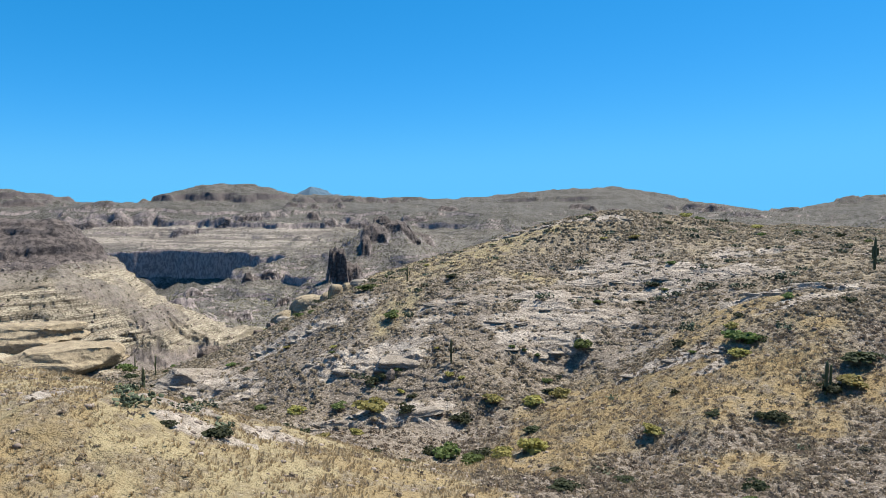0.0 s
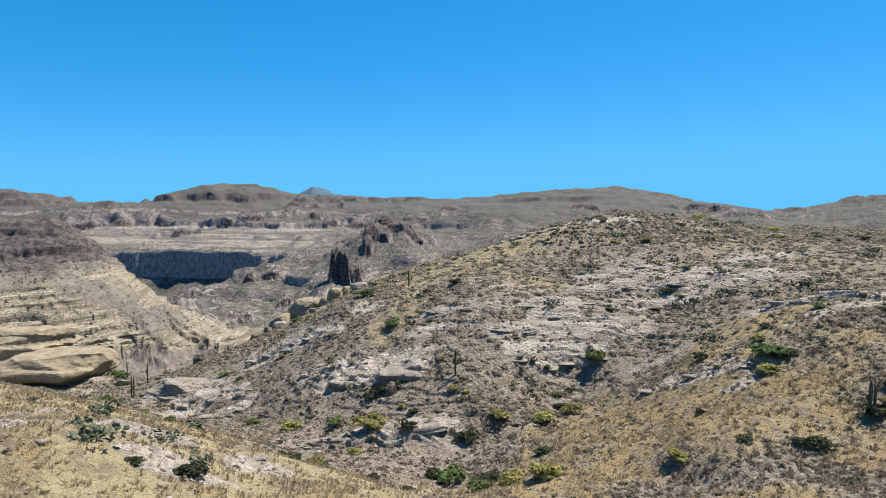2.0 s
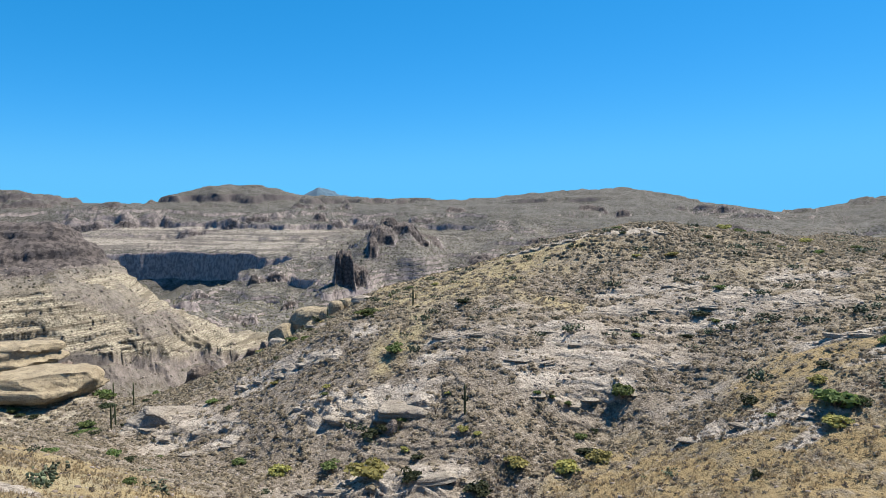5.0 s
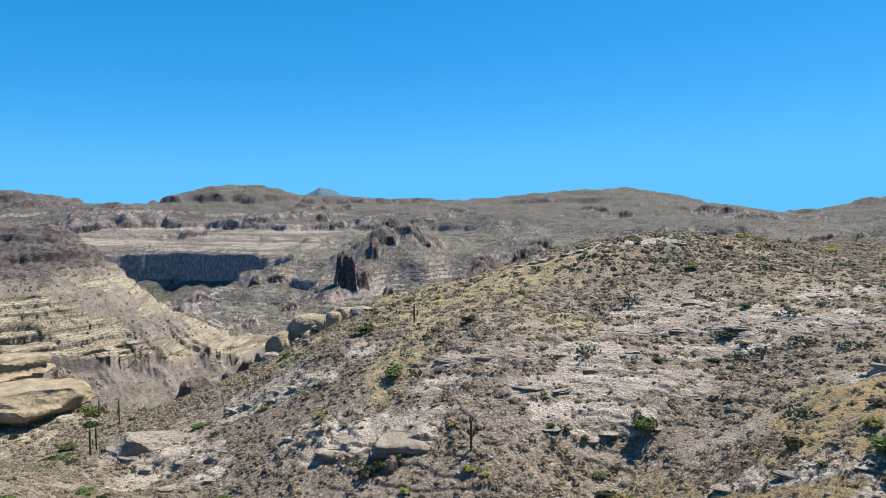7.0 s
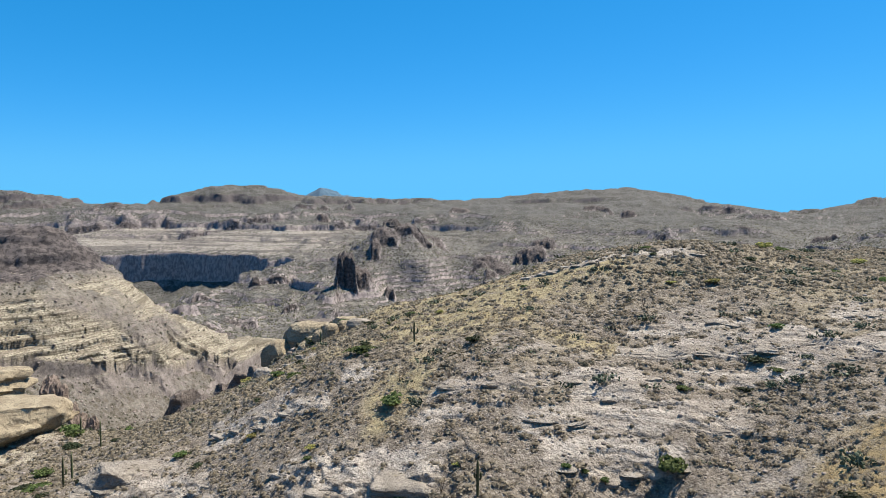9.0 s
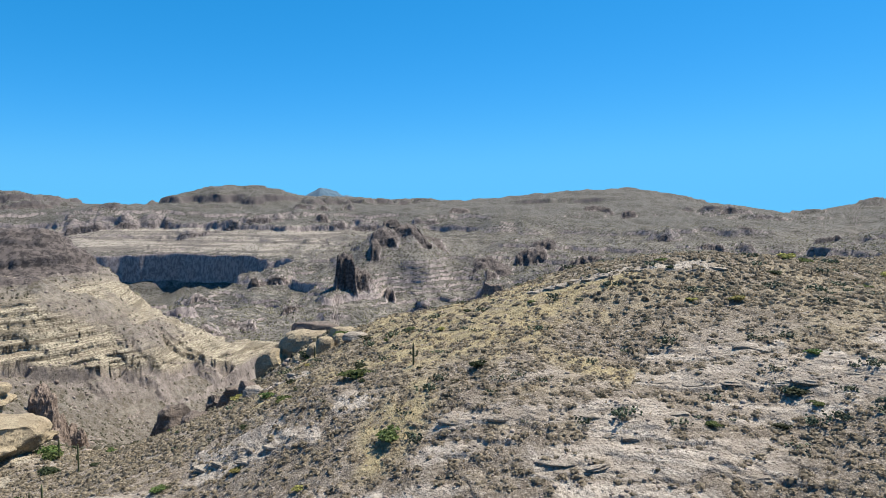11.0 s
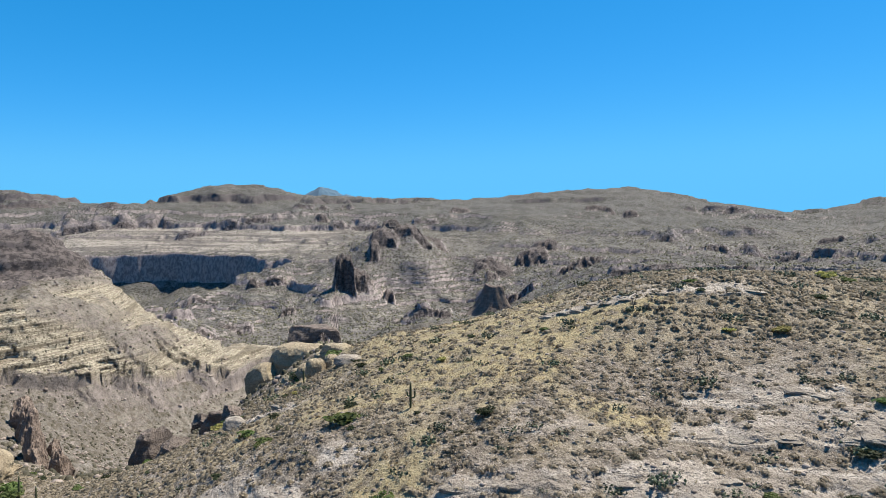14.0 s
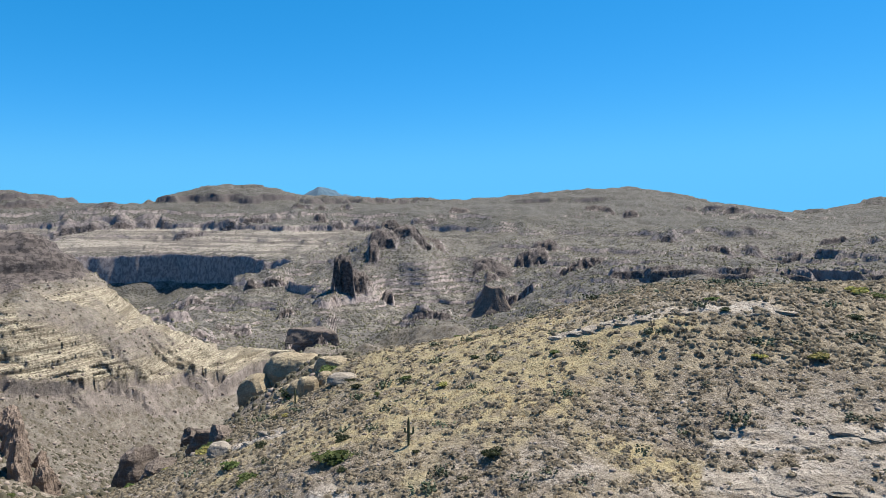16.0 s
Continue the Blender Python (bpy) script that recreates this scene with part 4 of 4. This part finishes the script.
def shrub(seed, leaf, label, lumps=6, leaves=240, flat=0.75, size=0.17, group=""):
    """A one metre wide shrub: several stems and an uneven, gappy crown."""
    rng = np.random.default_rng(seed)
    ob = new("shrub")
    ob.empty_display_size = 0.1
    stems, blobs = [], []
    for k in range(lumps):
        w = 2 * math.pi * (k + rng.uniform(-0.35, 0.35)) / lumps
        d = rng.uniform(0.08, 0.34)
        c = np.array([math.cos(w) * d, math.sin(w) * d, rng.uniform(0.10, 0.46) * flat])
        blobs.append((c, rng.uniform(0.13, 0.26)))
        stems.append(tube([(0, 0, -0.06), (c[0] * 0.4, c[1] * 0.4, c[2] * 0.55), c], [0.02, 0.014, 0.006], 4))
    part("stem", mesh_of("stem", *joined(stems), TWIG), ob)
    centres, outs = [], []
    for k in range(leaves):
        c, rad = blobs[rng.integers(lumps)]
        d = rng.normal(0, 1, 3)
        d /= np.linalg.norm(d)
        d[2] = abs(d[2]) * 0.9 - 0.25
        centres.append(c + d * rad * rng.uniform(0.55, 1.12) * np.array([1.05, 1.05, flat]))
        outs.append(d + np.array([0, 0, 0.4]))
    v, f = scraps(rng, np.array(centres), np.array(outs), size)
    v[:, 2] = np.maximum(v[:, 2], 0.0)
    v = v * np.array([0.72, 0.72, 0.8])
    part("crown", mesh_of("crown", v, f, leaf), ob)
    return tagged(ob, label, "shrub", group)


def prickly_pear(seed):
    """A sprawl of flat upright pads, each growing from another."""
    rng = np.random.default_rng(seed)
    ob = new("prickly_pear")
    base, faces = ball(1)
    low, high = [], []
    for k in range(26):
        w, d = rng.uniform(0, 2 * math.pi), 0.5 * math.sqrt(rng.uniform(0, 1)) * rng.choice([0.45, 1.0])
        z = 0.07
        x, y = math.cos(w) * d, math.sin(w) * d
        for j in range(rng.integers(1, 4)):
            turn = Euler((rng.normal(0, 0.45), rng.normal(0, 0.45), rng.uniform(0, math.pi)))
            m = np.array(turn.to_matrix())
            p = (base * np.array([0.055, 0.016, 0.075])) @ m.T + np.array([x, y, z])
            (low if j == 0 else high).append((p, faces))
            x, y, z = x + rng.normal(0, 0.04), y + rng.normal(0, 0.04), z + 0.115
    pads = part("pad_mass", mesh_of("pad_mass", *joined(low + high), PAD), ob)
    tagged(pads, kind="stuff")
    return tagged(ob, "sprawling prickly pear cactus with grey-green flat pads", "cactus", "prickly pears on the hill")


def ribbed(points, radii, ribs=11):
    """A ribbed cactus limb."""
    v, f = [], []
    points = [Vector(p) for p in points]
    sides = ribs * 2
    for k, p in enumerate(points):
        way = (points[min(k + 1, len(points) - 1)] - points[max(k - 1, 0)]).normalized()
        a = Vector((0, 1, 0)).cross(way).normalized() if abs(way.y) < 0.9 else way.orthogonal()
        b = way.cross(a)
        for j in range(sides):
            w = 2 * math.pi * j / sides
            r = radii[k] * (1.0 if j % 2 else 0.8)
            v.append(p + (a * math.cos(w) + b * math.sin(w)) * r)
    for k in range(len(points) - 1):
        for j in range(sides):
            i, q = k * sides + j, k * sides + (j + 1) % sides
            f.append((i, q, q + sides, i + sides))
    f.append(tuple((len(points) - 1) * sides + j for j in range(sides)))
    return v, f


def saguaro(x, y, height, arms, label, turn=0, lean=0.0, thick=0.24):
    """arms: (start, reach, rise, bearing) in metres and degrees."""
    ob = new("saguaro")
    ks = np.linspace(0, 1, 9)
    spine = [(lean * k * height, 0, -0.3 + (height + 0.3) * k) for k in ks]
    part("trunk", mesh_of("trunk", *ribbed(spine, [thick * s for s in (0.8, 0.88, 0.95, 1, 1.02, 1.02, 0.97, 0.85, 0.3)]), CACTUS, True), ob)
    for start, reach, rise, bearing in arms:
        c, s = math.cos(radians(bearing)), math.sin(radians(bearing))
        bend = [(0.0, 0.0), (0.55, -0.03), (0.85, 0.06), (1.0, 0.28)]
        pts = [(lean * start + c * reach * u, s * reach * u, start + w * reach) for u, w in bend]
        pts += [(lean * start + c * reach * (1 + 0.04 * q), s * reach * (1 + 0.04 * q), start + 0.28 * reach + rise * q) for q in (0.35, 0.7, 0.92, 1.0)]
        part("arm", mesh_of("arm", *ribbed(pts, [thick * q for q in (0.55, 0.62, 0.68, 0.72, 0.74, 0.72, 0.6, 0.2)]), CACTUS, True), ob)
    ob.matrix_basis = pose(x, y, ground_at(x, y), 0, 0, turn)
    return tagged(ob, label, "cactus", "saguaros")


def ocotillo(seed):
    rng = np.random.default_rng(seed)
    ob = new("ocotillo")
    for k in range(8):
        w, out = 2 * math.pi * k / 8 + rng.uniform(-0.3, 0.3), rng.uniform(0.35, 0.85)
        pts = [(math.cos(w) * out * q ** 1.3, math.sin(w) * out * q ** 1.3, -0.05 + 2.2 * q * rng.uniform(0.9, 1.0)) for q in (0, 0.3, 0.65, 1)]
        part("cane", mesh_of("cane", *tube(pts, [0.045, 0.04, 0.032, 0.012], 5), TWIG), ob)
    return tagged(ob, "leafless ocotillo with thin spreading canes", "ocotillo", "ocotillos on the hill")


class Kind:
    """Plants of one kind: some are built, the rest are copies that share their meshes."""

    def __init__(self, makers):
        self.makers, self.made = makers, {}

    def put(self, k, x, y, width, height=1.0, turn=0.0):
        k %= len(self.makers)
        m = pose(x, y, ground_at(x, y) - 0.03 * width, 0, 0, turn) @ Matrix.Diagonal((width, width, width * height, 1))
        if k in self.made:
            return copy_thing(self.made[k], m)
        self.made[k] = self.makers[k]()
        self.made[k].matrix_basis = m
        return self.made[k]


green = Kind([lambda s=s: shrub(200 + s, GREEN_LEAF, "leafy mid-green desert shrub on stony ground", 9, 560, 0.85, 0.085, "green shrubs") for s in range(3)])
dark = Kind([lambda s=s: shrub(210 + s, DARK_LEAF, "dense dark green desert shrub on the slope", 9, 560, 0.85, 0.085, "dark shrubs") for s in range(3)])
yellow = Kind([lambda s=s: shrub(220 + s, YELLOW_LEAF, "feathery yellow-green shrub in flower", 9, 560, 0.85, 0.085, "yellow-green shrubs") for s in range(3)])
grey = Kind([lambda s=s: shrub(230 + s, GREY_LEAF, "sparse grey-green shrub with bare twigs", 8, 320, 0.85, 0.08, "grey shrubs") for s in range(3)])
pears = Kind([lambda s=s: prickly_pear(240 + s) for s in range(4)])
canes = Kind([lambda s=s: ocotillo(250 + s) for s in range(2)])

# ---------------------------------------------------------------- the plants that stand out
saguaro(1.9, 154.1, 5.9, [(2.6, 0.55, 0.9, 10), (3.0, 0.5, 0.7, 185)], "tall slim saguaro with two short arms", 15)
saguaro(-11.3, 210.8, 4.9, [(2.0, 0.8, 1.1, 0), (2.3, 0.6, 0.6, 180)], "young saguaro with small raised arms", 0)
saguaro(59.6, 102.8, 5.4, [(1.5, 0.75, 3.0, 5), (2.6, 0.5, 0.5, 185)], "saguaro with one tall upright arm", 0, 0.03, 0.27)
saguaro(97, 150, 7.4, [(2.6, 0.9, 2.6, 190), (3.2, 0.8, 1.6, 0)], "large saguaro with raised arms", 20, 0, 0.32)
saguaro(-96, 212, 7.0, [], "single straight saguaro in the wash", 0)
saguaro(-91, 200, 7.6, [(3.4, 0.6, 1.0, 30)], "tall saguaro with one short arm", 0)
saguaro(-107, 246, 8.0, [(3.5, 0.6, 1.3, 160)], "tall thin saguaro by the green shrubs", 0)
saguaro(-122, 262, 6.5, [], "slender saguaro beside the cream ledge", 0)
saguaro(-50, 291, 4.8, [], "short straight saguaro below the boulders", 0)
saguaro(-156, 240, 6.0, [], "slim saguaro on the pale bench", 0)

# kind, x, y, width, height for width
HILL_PLANTS = [
    (green, 16.5, 159.5, 2.8, 0.8), (green, 19.5, 159, 2.6, 0.8), (green, 22.5, 158.2, 2.6, 0.75), (green, 33.5, 158, 2.8, 0.95), (green, -14, 183, 3.0, 0.9),
    (dark, 84, 146, 3.4, 0.6), (dark, 80.5, 146.5, 2.4, 0.6), (dark, 27, 154, 2.3, 0.85), (green, 24, 152, 1.6, 0.7), (dark, 52, 175, 2.0, 0.8),
    (green, -24, 210, 3.7, 0.7), (yellow, 1.5, 150, 3.7, 0.7), (yellow, 4.2, 149, 2.9, 0.7), (yellow, -9.5, 150, 2.9, 0.95), (yellow, 11, 142, 2.1, 0.9),
    (yellow, -34, 152, 2.3, 1.0), (dark, -13.5, 157, 2.4, 0.9), (dark, -16.5, 157.5, 2.0, 0.8), (dark, -7, 146.5, 1.6, 0.9), (green, -24, 152, 2.3, 0.8),
    (yellow, -15, 143, 3.2, 0.8), (yellow, 19, 139, 2.6, 0.9), (dark, -8, 140, 2.4, 0.9), (dark, 4, 138, 2.2, 0.9), (dark, 24, 146, 2.6, 0.9), (yellow, 25, 141, 2.4, 0.8),
    (yellow, 95, 262, 2.2, 0.9), (yellow, 118, 252, 2.6, 0.9), (green, 100, 262, 2.4, 0.8), (green, 18, 239, 1.6, 0.6),
]
SPUR_AND_WASH_PLANTS = [
    (green, 55, 123, 3.9, 0.75), (dark, 57.5, 121.5, 2.1, 0.7), (dark, 48, 134, 1.5, 0.9), (green, 1, 119, 3.4, 0.8), (dark, -1.5, 121, 2.8, 0.7),
    (green, 5, 112, 2.6, 0.8), (yellow, 10, 112, 2.4, 0.9), (yellow, 15, 110, 2.8, 0.8), (dark, 7, 117, 2.1, 0.7), (yellow, 64, 103, 2.9, 0.7),
    (dark, 60.5, 102.5, 2.6, 0.75), (dark, 50, 98, 1.8, 0.8), (dark, 41, 100, 1.5, 0.8), (yellow, 33, 103, 2.0, 0.7), (dark, 68, 108, 2.9, 0.7),
    (yellow, 53, 119, 2.1, 0.8),
]
LEFT_PLANTS = [
    (green, -129, 268, 4.3, 1.0), (green, -124, 262, 3.7, 0.8), (dark, -108, 212, 4.0, 0.8), (green, -101, 206, 3.4, 0.7), (dark, -118, 250, 2.8, 0.8),
    (green, -112, 226, 2.9, 0.7), (green, -150, 249, 2.6, 0.9), (dark, -141, 246, 1.8, 0.8), (green, -44, 226, 2.4, 0.7), (green, -52, 240, 2.9, 0.7),
    (dark, -58, 322, 4.0, 0.7), (green, -46, 325, 4.5, 0.6), (green, -79, 300, 3.7, 0.6), (yellow, -74, 285, 2.4, 0.8), (dark, -30, 72, 1.2, 0.85),
    (grey, -25.5, 73.5, 1.3, 0.8), (dark, -23.5, 102, 1.0, 0.8), (dark, -21, 104, 0.9, 0.8), (dark, -11, 108, 1.5, 0.6), (dark, -6, 106, 1.2, 0.6),
]
for k, (kind, x, y, w, h) in enumerate(HILL_PLANTS + SPUR_AND_WASH_PLANTS + LEFT_PLANTS):
    kind.put(k, x, y, w, h, 47.0 * k)

# ---------------------------------------------------------------- scattered plants
scatter = np.random.default_rng(77)


def spread(count, near, far, left=-0.63, right=0.62):
    """Random spots over the near hills, even by area."""
    a = scatter.uniform(left, right, count)
    r = np.sqrt(scatter.uniform(near ** 2, far ** 2, count))
    return np.sin(a) * r, np.cos(a) * r


def keep(x, y, chance):
    k = scatter.uniform(0, 1, len(x)) < chance
    return x[k], y[k]


x, y = spread(960, 80, 340)
z = land(x, y)
c = covers(x, y, z)
clump = ramp(fractal(x / 16, y / 16, 2, 500), -0.1, 0.5)
for k, (px, py) in enumerate(zip(*keep(x, y, (0.04 + 0.95 * clump + 0.3 * (z > 36) * (y > 185)) * (0.25 + 0.75 * (z > 30)) * (x > -75) * (np.hypot(x + 11.3, y - 209) > 7) * (np.hypot(x - 1.9, y - 153) > 5)))):
    pears.put(k, px, py, scatter.uniform(1.1, 2.9), scatter.uniform(0.6, 0.85), scatter.uniform(0, 360))
for kind, count, lo, hi, chance in ((dark, 110, 0.9, 2.0, 0.75), (green, 70, 1.0, 2.2, 0.8), (grey, 80, 0.9, 2.0, 0.8), (yellow, 40, 0.9, 1.8, 0.7)):
    x, y = spread(count, 62, 400)
    for k, (px, py) in enumerate(zip(*keep(x, y, chance))):
        kind.put(k, px, py, scatter.uniform(lo, hi), scatter.uniform(0.6, 0.95), scatter.uniform(0, 360))
x, y = spread(34, 130, 320, -0.3)
for k, (px, py) in enumerate(zip(x, y)):
    canes.put(k, px, py, scatter.uniform(0.7, 1.15), 1.0, scatter.uniform(0, 360))


DOME = np.array([q for j in range(5) for q in ((j, (j + 1) % 5, 5 + j), ((j + 1) % 5, 5 + (j + 1) % 5, 5 + j), (5 + j, 5 + (j + 1) % 5, 10))])


def stuff(name, label, category, material, x, y, maker, lift=0.0):
    """Many small things as one mesh. maker gives vertices and faces of each, about its own foot."""
    z = land(x, y) + lift
    vs, fs, base = [], [], 0
    for px, py, pz in zip(x, y, z):
        v, f = maker()
        vs.append(v + np.array([px, py, pz]))
        fs.append(f + base)
        base += len(v)
    v, f = np.concatenate(vs), np.concatenate(fs)
    me = bpy.data.meshes.new(name)
    me.vertices.add(len(v))
    me.vertices.foreach_set("co", v.ravel())
    me.loops.add(f.size)
    me.loops.foreach_set("vertex_index", f.ravel().astype(np.int32))
    me.polygons.add(len(f))
    me.polygons.foreach_set("loop_start", (np.arange(len(f)) * f.shape[1]).astype(np.int32))
    me.update(calc_edges=True)
    me.materials.append(material)
    return tagged(new(name, me), label, category, kind="stuff")


def scrub_clump():
    """A low soft mound with a few twigs standing out of it."""
    s = scatter.uniform(0.4, 1.15)
    a = np.arange(5) * 2 * math.pi / 5 + scatter.uniform(0, 1.2)
    low = np.stack([np.cos(a), np.sin(a), 0 * a - 0.3], -1)
    high = np.stack([0.72 * np.cos(a + 0.6), 0.72 * np.sin(a + 0.6), 0 * a + 0.5], -1)
    v = np.concatenate([low, high, [[0, 0, 0.72]]]) * (0.8 + scatter.uniform(-0.3, 0.25, (11, 1)))
    d = scatter.normal(0, 1, (8, 3))
    d[:, 2] = np.abs(d[:, 2])
    d /= np.linalg.norm(d, axis=1)[:, None]
    q, f = scraps(scatter, d * np.array([0.85, 0.85, 0.62]), d + np.array([0, 0, 0.4]), 0.55)
    f = np.concatenate([f[:, :3], f[:, [0, 2, 3]]])
    v = np.concatenate([v, q]) * s * np.array([scatter.uniform(0.85, 1.3), scatter.uniform(0.85, 1.3), scatter.uniform(0.8, 1.1)])
    return v, np.concatenate([DOME, f + 11])


def twig_clump():
    """A low rounded shrub: many small twigs and leaves round a small dense heart."""
    n = 17
    d = scatter.normal(0, 1, (n, 3))
    d[:, 2] = np.abs(d[:, 2]) * 0.9
    d /= np.linalg.norm(d, axis=1)[:, None]
    s = scatter.uniform(0.4, 1.15)
    a = np.arange(5) * 2 * math.pi / 5 + scatter.uniform(0, 1.2)
    low = np.stack([np.cos(a), np.sin(a), 0 * a - 0.3], -1)
    high = np.stack([0.72 * np.cos(a + 0.6), 0.72 * np.sin(a + 0.6), 0 * a + 0.5], -1)
    heart = np.concatenate([low, high, [[0, 0, 0.72]]]) * (0.62 + scatter.uniform(-0.2, 0.15, (11, 1)))
    q, f = scraps(scatter, d * np.array([0.9, 0.9, 0.62]) * scatter.uniform(0.6, 1.05, (n, 1)), d + np.array([0, 0, 0.5]), 0.36)
    wide = s * np.array([scatter.uniform(0.85, 1.3), scatter.uniform(0.85, 1.3), scatter.uniform(0.75, 1.05)])
    return np.concatenate([heart, q]) * wide, np.concatenate([DOME, f[:, :3] + 11, f[:, [0, 2, 3]] + 11])


def fine_clump():
    """A small loose shrub of thin twigs and leaves."""
    n = 22
    d = scatter.normal(0, 1, (n, 3))
    d[:, 2] = np.abs(d[:, 2]) + 0.1
    d /= np.linalg.norm(d, axis=1)[:, None]
    q, f = scraps(scatter, d * scatter.uniform(0.35, 1.0, (n, 1)) * np.array([1, 1, 0.7]), d, 0.36)
    s = scatter.uniform(0.22, 0.75)
    return q * s, np.concatenate([f[:, :3], f[:, [0, 2, 3]]])


def grass_tuft():
    n = 9
    w = scatter.uniform(0, 2 * math.pi, n)
    lean, tall = scatter.uniform(0.08, 0.28, n), scatter.uniform(0.25, 0.55, n)
    foot = np.stack([np.cos(w) * 0.08, np.sin(w) * 0.08, 0 * w - 0.03], -1)
    tip = np.stack([np.cos(w) * (0.1 + lean), np.sin(w) * (0.1 + lean), tall], -1)
    side = np.stack([-np.sin(w), np.cos(w), 0 * w], -1) * 0.05
    return np.stack([foot - side, foot + side, tip], 1).reshape(-1, 3), np.arange(3 * n).reshape(n, 3)


BLOCK, BLOCK_FACES = ball(1)


def pebble():
    s = scatter.uniform(0.12, 0.5) * scatter.uniform(0.5, 1.3)
    shape = BLOCK * np.array([s, s * scatter.uniform(0.6, 1.0), s * scatter.uniform(0.35, 0.7)])
    return shape * (1 + scatter.uniform(-0.22, 0.22, (len(BLOCK), 1))), BLOCK_FACES


x, y = spread(46000, 66, 385)
c = covers(x, y, land(x, y))
thick = ramp(fractal(x / 9, y / 9, 3, 520), -0.75, 0.3)
x, y = keep(x, y, (1 - np.where((y > 150) & (x > -5), np.where((x < 40) & (y > 225), 0.85, 0.25), 0.8) * c["grass"]) * (1 - 0.8 * c["stone"]) * (0.55 + 0.6 * thick) * (1 - 0.75 * c["cream"]) * (0.5 + 0.5 * (y > 120) + 0.5 * (x > 10) * (y < 150)))
reach = np.hypot(x, y)
here, close = reach < 140, reach < 225
stuff("low_scrub", "small loose tufts of grey-brown scrub", "scrub", SCRUB_LEAF, x[here], y[here], fine_clump)
stuff("low_scrub", "countless low grey-brown desert shrubs", "scrub", SCRUB_LEAF, x[~close], y[~close], scrub_clump, -0.04)
stuff("low_scrub", "loose low shrubs of grey-brown twigs", "scrub", SCRUB_LEAF, x[close & ~here], y[close & ~here], twig_clump, -0.04)
x, y = spread(26000, 58, 360)
x2, y2 = spread(15000, 56, 135)
x, y = np.r_[x, x2], np.r_[y, y2]
c = covers(x, y, land(x, y))
x, y = keep(x, y, 0.06 + 0.9 * c["grass"] * ramp(fractal(x / 5, y / 5, 2, 540), -0.8, 0.2))
stuff("dry_grass", "dry straw-coloured grass tufts", "grass", STRAW, x, y, grass_tuft)
x, y = spread(9000, 64, 150, -0.05)
c = covers(x, y, land(x, y))
x, y = keep(x, y, (1 - 0.75 * c["grass"]) * (0.35 + 0.65 * ramp(fractal(x / 7, y / 7, 2, 545), -0.5, 0.4)) * (x > 4))
stuff("low_scrub", "low grey-brown scrub on the stony spur", "scrub", SCRUB_LEAF, x, y, fine_clump)
x, y = spread(15000, 58, 300)
c = covers(x, y, land(x, y))
x, y = keep(x, y, 0.35 + 0.5 * c["stone"])
stuff("loose_stones", "loose pale stones strewn over the slopes", "stones", PEBBLE, x, y, pebble)


TENT = np.array([(0, 1, 5, 4), (1, 2, 6, 5), (2, 3, 7, 6), (3, 0, 4, 7), (4, 5, 6, 7)])


def far_bush(least, most):
    """A low bush of the far slopes: a lumpy mound."""
    s = scatter.uniform(least, most)
    a = np.arange(4) * math.pi / 2 + scatter.uniform(0, 1.5)
    low = np.stack([np.cos(a), np.sin(a), 0 * a - 0.35], -1)
    high = np.stack([0.62 * np.cos(a + 0.5), 0.62 * np.sin(a + 0.5), 0 * a + 0.75], -1)
    return np.concatenate([low, high]) * (1 + scatter.uniform(-0.3, 0.3, (8, 1))) * s, TENT


for count, least, most, small, large in ((12000, 340, 1100, 0.7, 1.9), (24000, 1100, 2900, 1.4, 3.4)):
    a = scatter.uniform(-0.62, 0.05 if most < 1200 else 0.61, count)
    r = np.exp(scatter.uniform(math.log(least), math.log(most), count))
    x, y = np.sin(a) * r, np.cos(a) * r
    z = land(x, y)
    c = covers(x, y, z)
    x, y = keep(x, y, (0.35 + 0.65 * ramp(fractal(x / 60, y / 60, 3, 530), -0.4, 0.4)) * (1 - 0.7 * c["cream"]) * (1 - c["outcrop"]))
    stuff("far_scrub", "countless dark bushes dotting the far slopes", "scrub", FAR_BUSH, x, y, functools.partial(far_bush, small, large))


def fallen_rock():
    """A block of the rubble in the ravine."""
    s = 0.5 + 2.0 * scatter.uniform(0, 1) ** 3
    shape = BLOCK * np.array([s, s * scatter.uniform(0.6, 1.0), s * scatter.uniform(0.5, 0.9)])
    return shape * (1 + scatter.uniform(-0.28, 0.28, (len(BLOCK), 1))), BLOCK_FACES


a = scatter.uniform(-0.62, -0.1, 9000)
r = np.sqrt(scatter.uniform(330 ** 2, 1000 ** 2, 9000))
x, y = np.sin(a) * r, np.cos(a) * r
c = covers(x, y, land(x, y))
x, y = keep(x, y, (0.25 + 0.75 * ramp(fractal(x / 40, y / 40, 3, 570), -0.3, 0.5)) * (1 - 0.6 * c["cream"]))
stuff("rubble", "broken brown and grey blocks strewn down the ravine", "rubble", PEBBLE, x, y, fallen_rock)
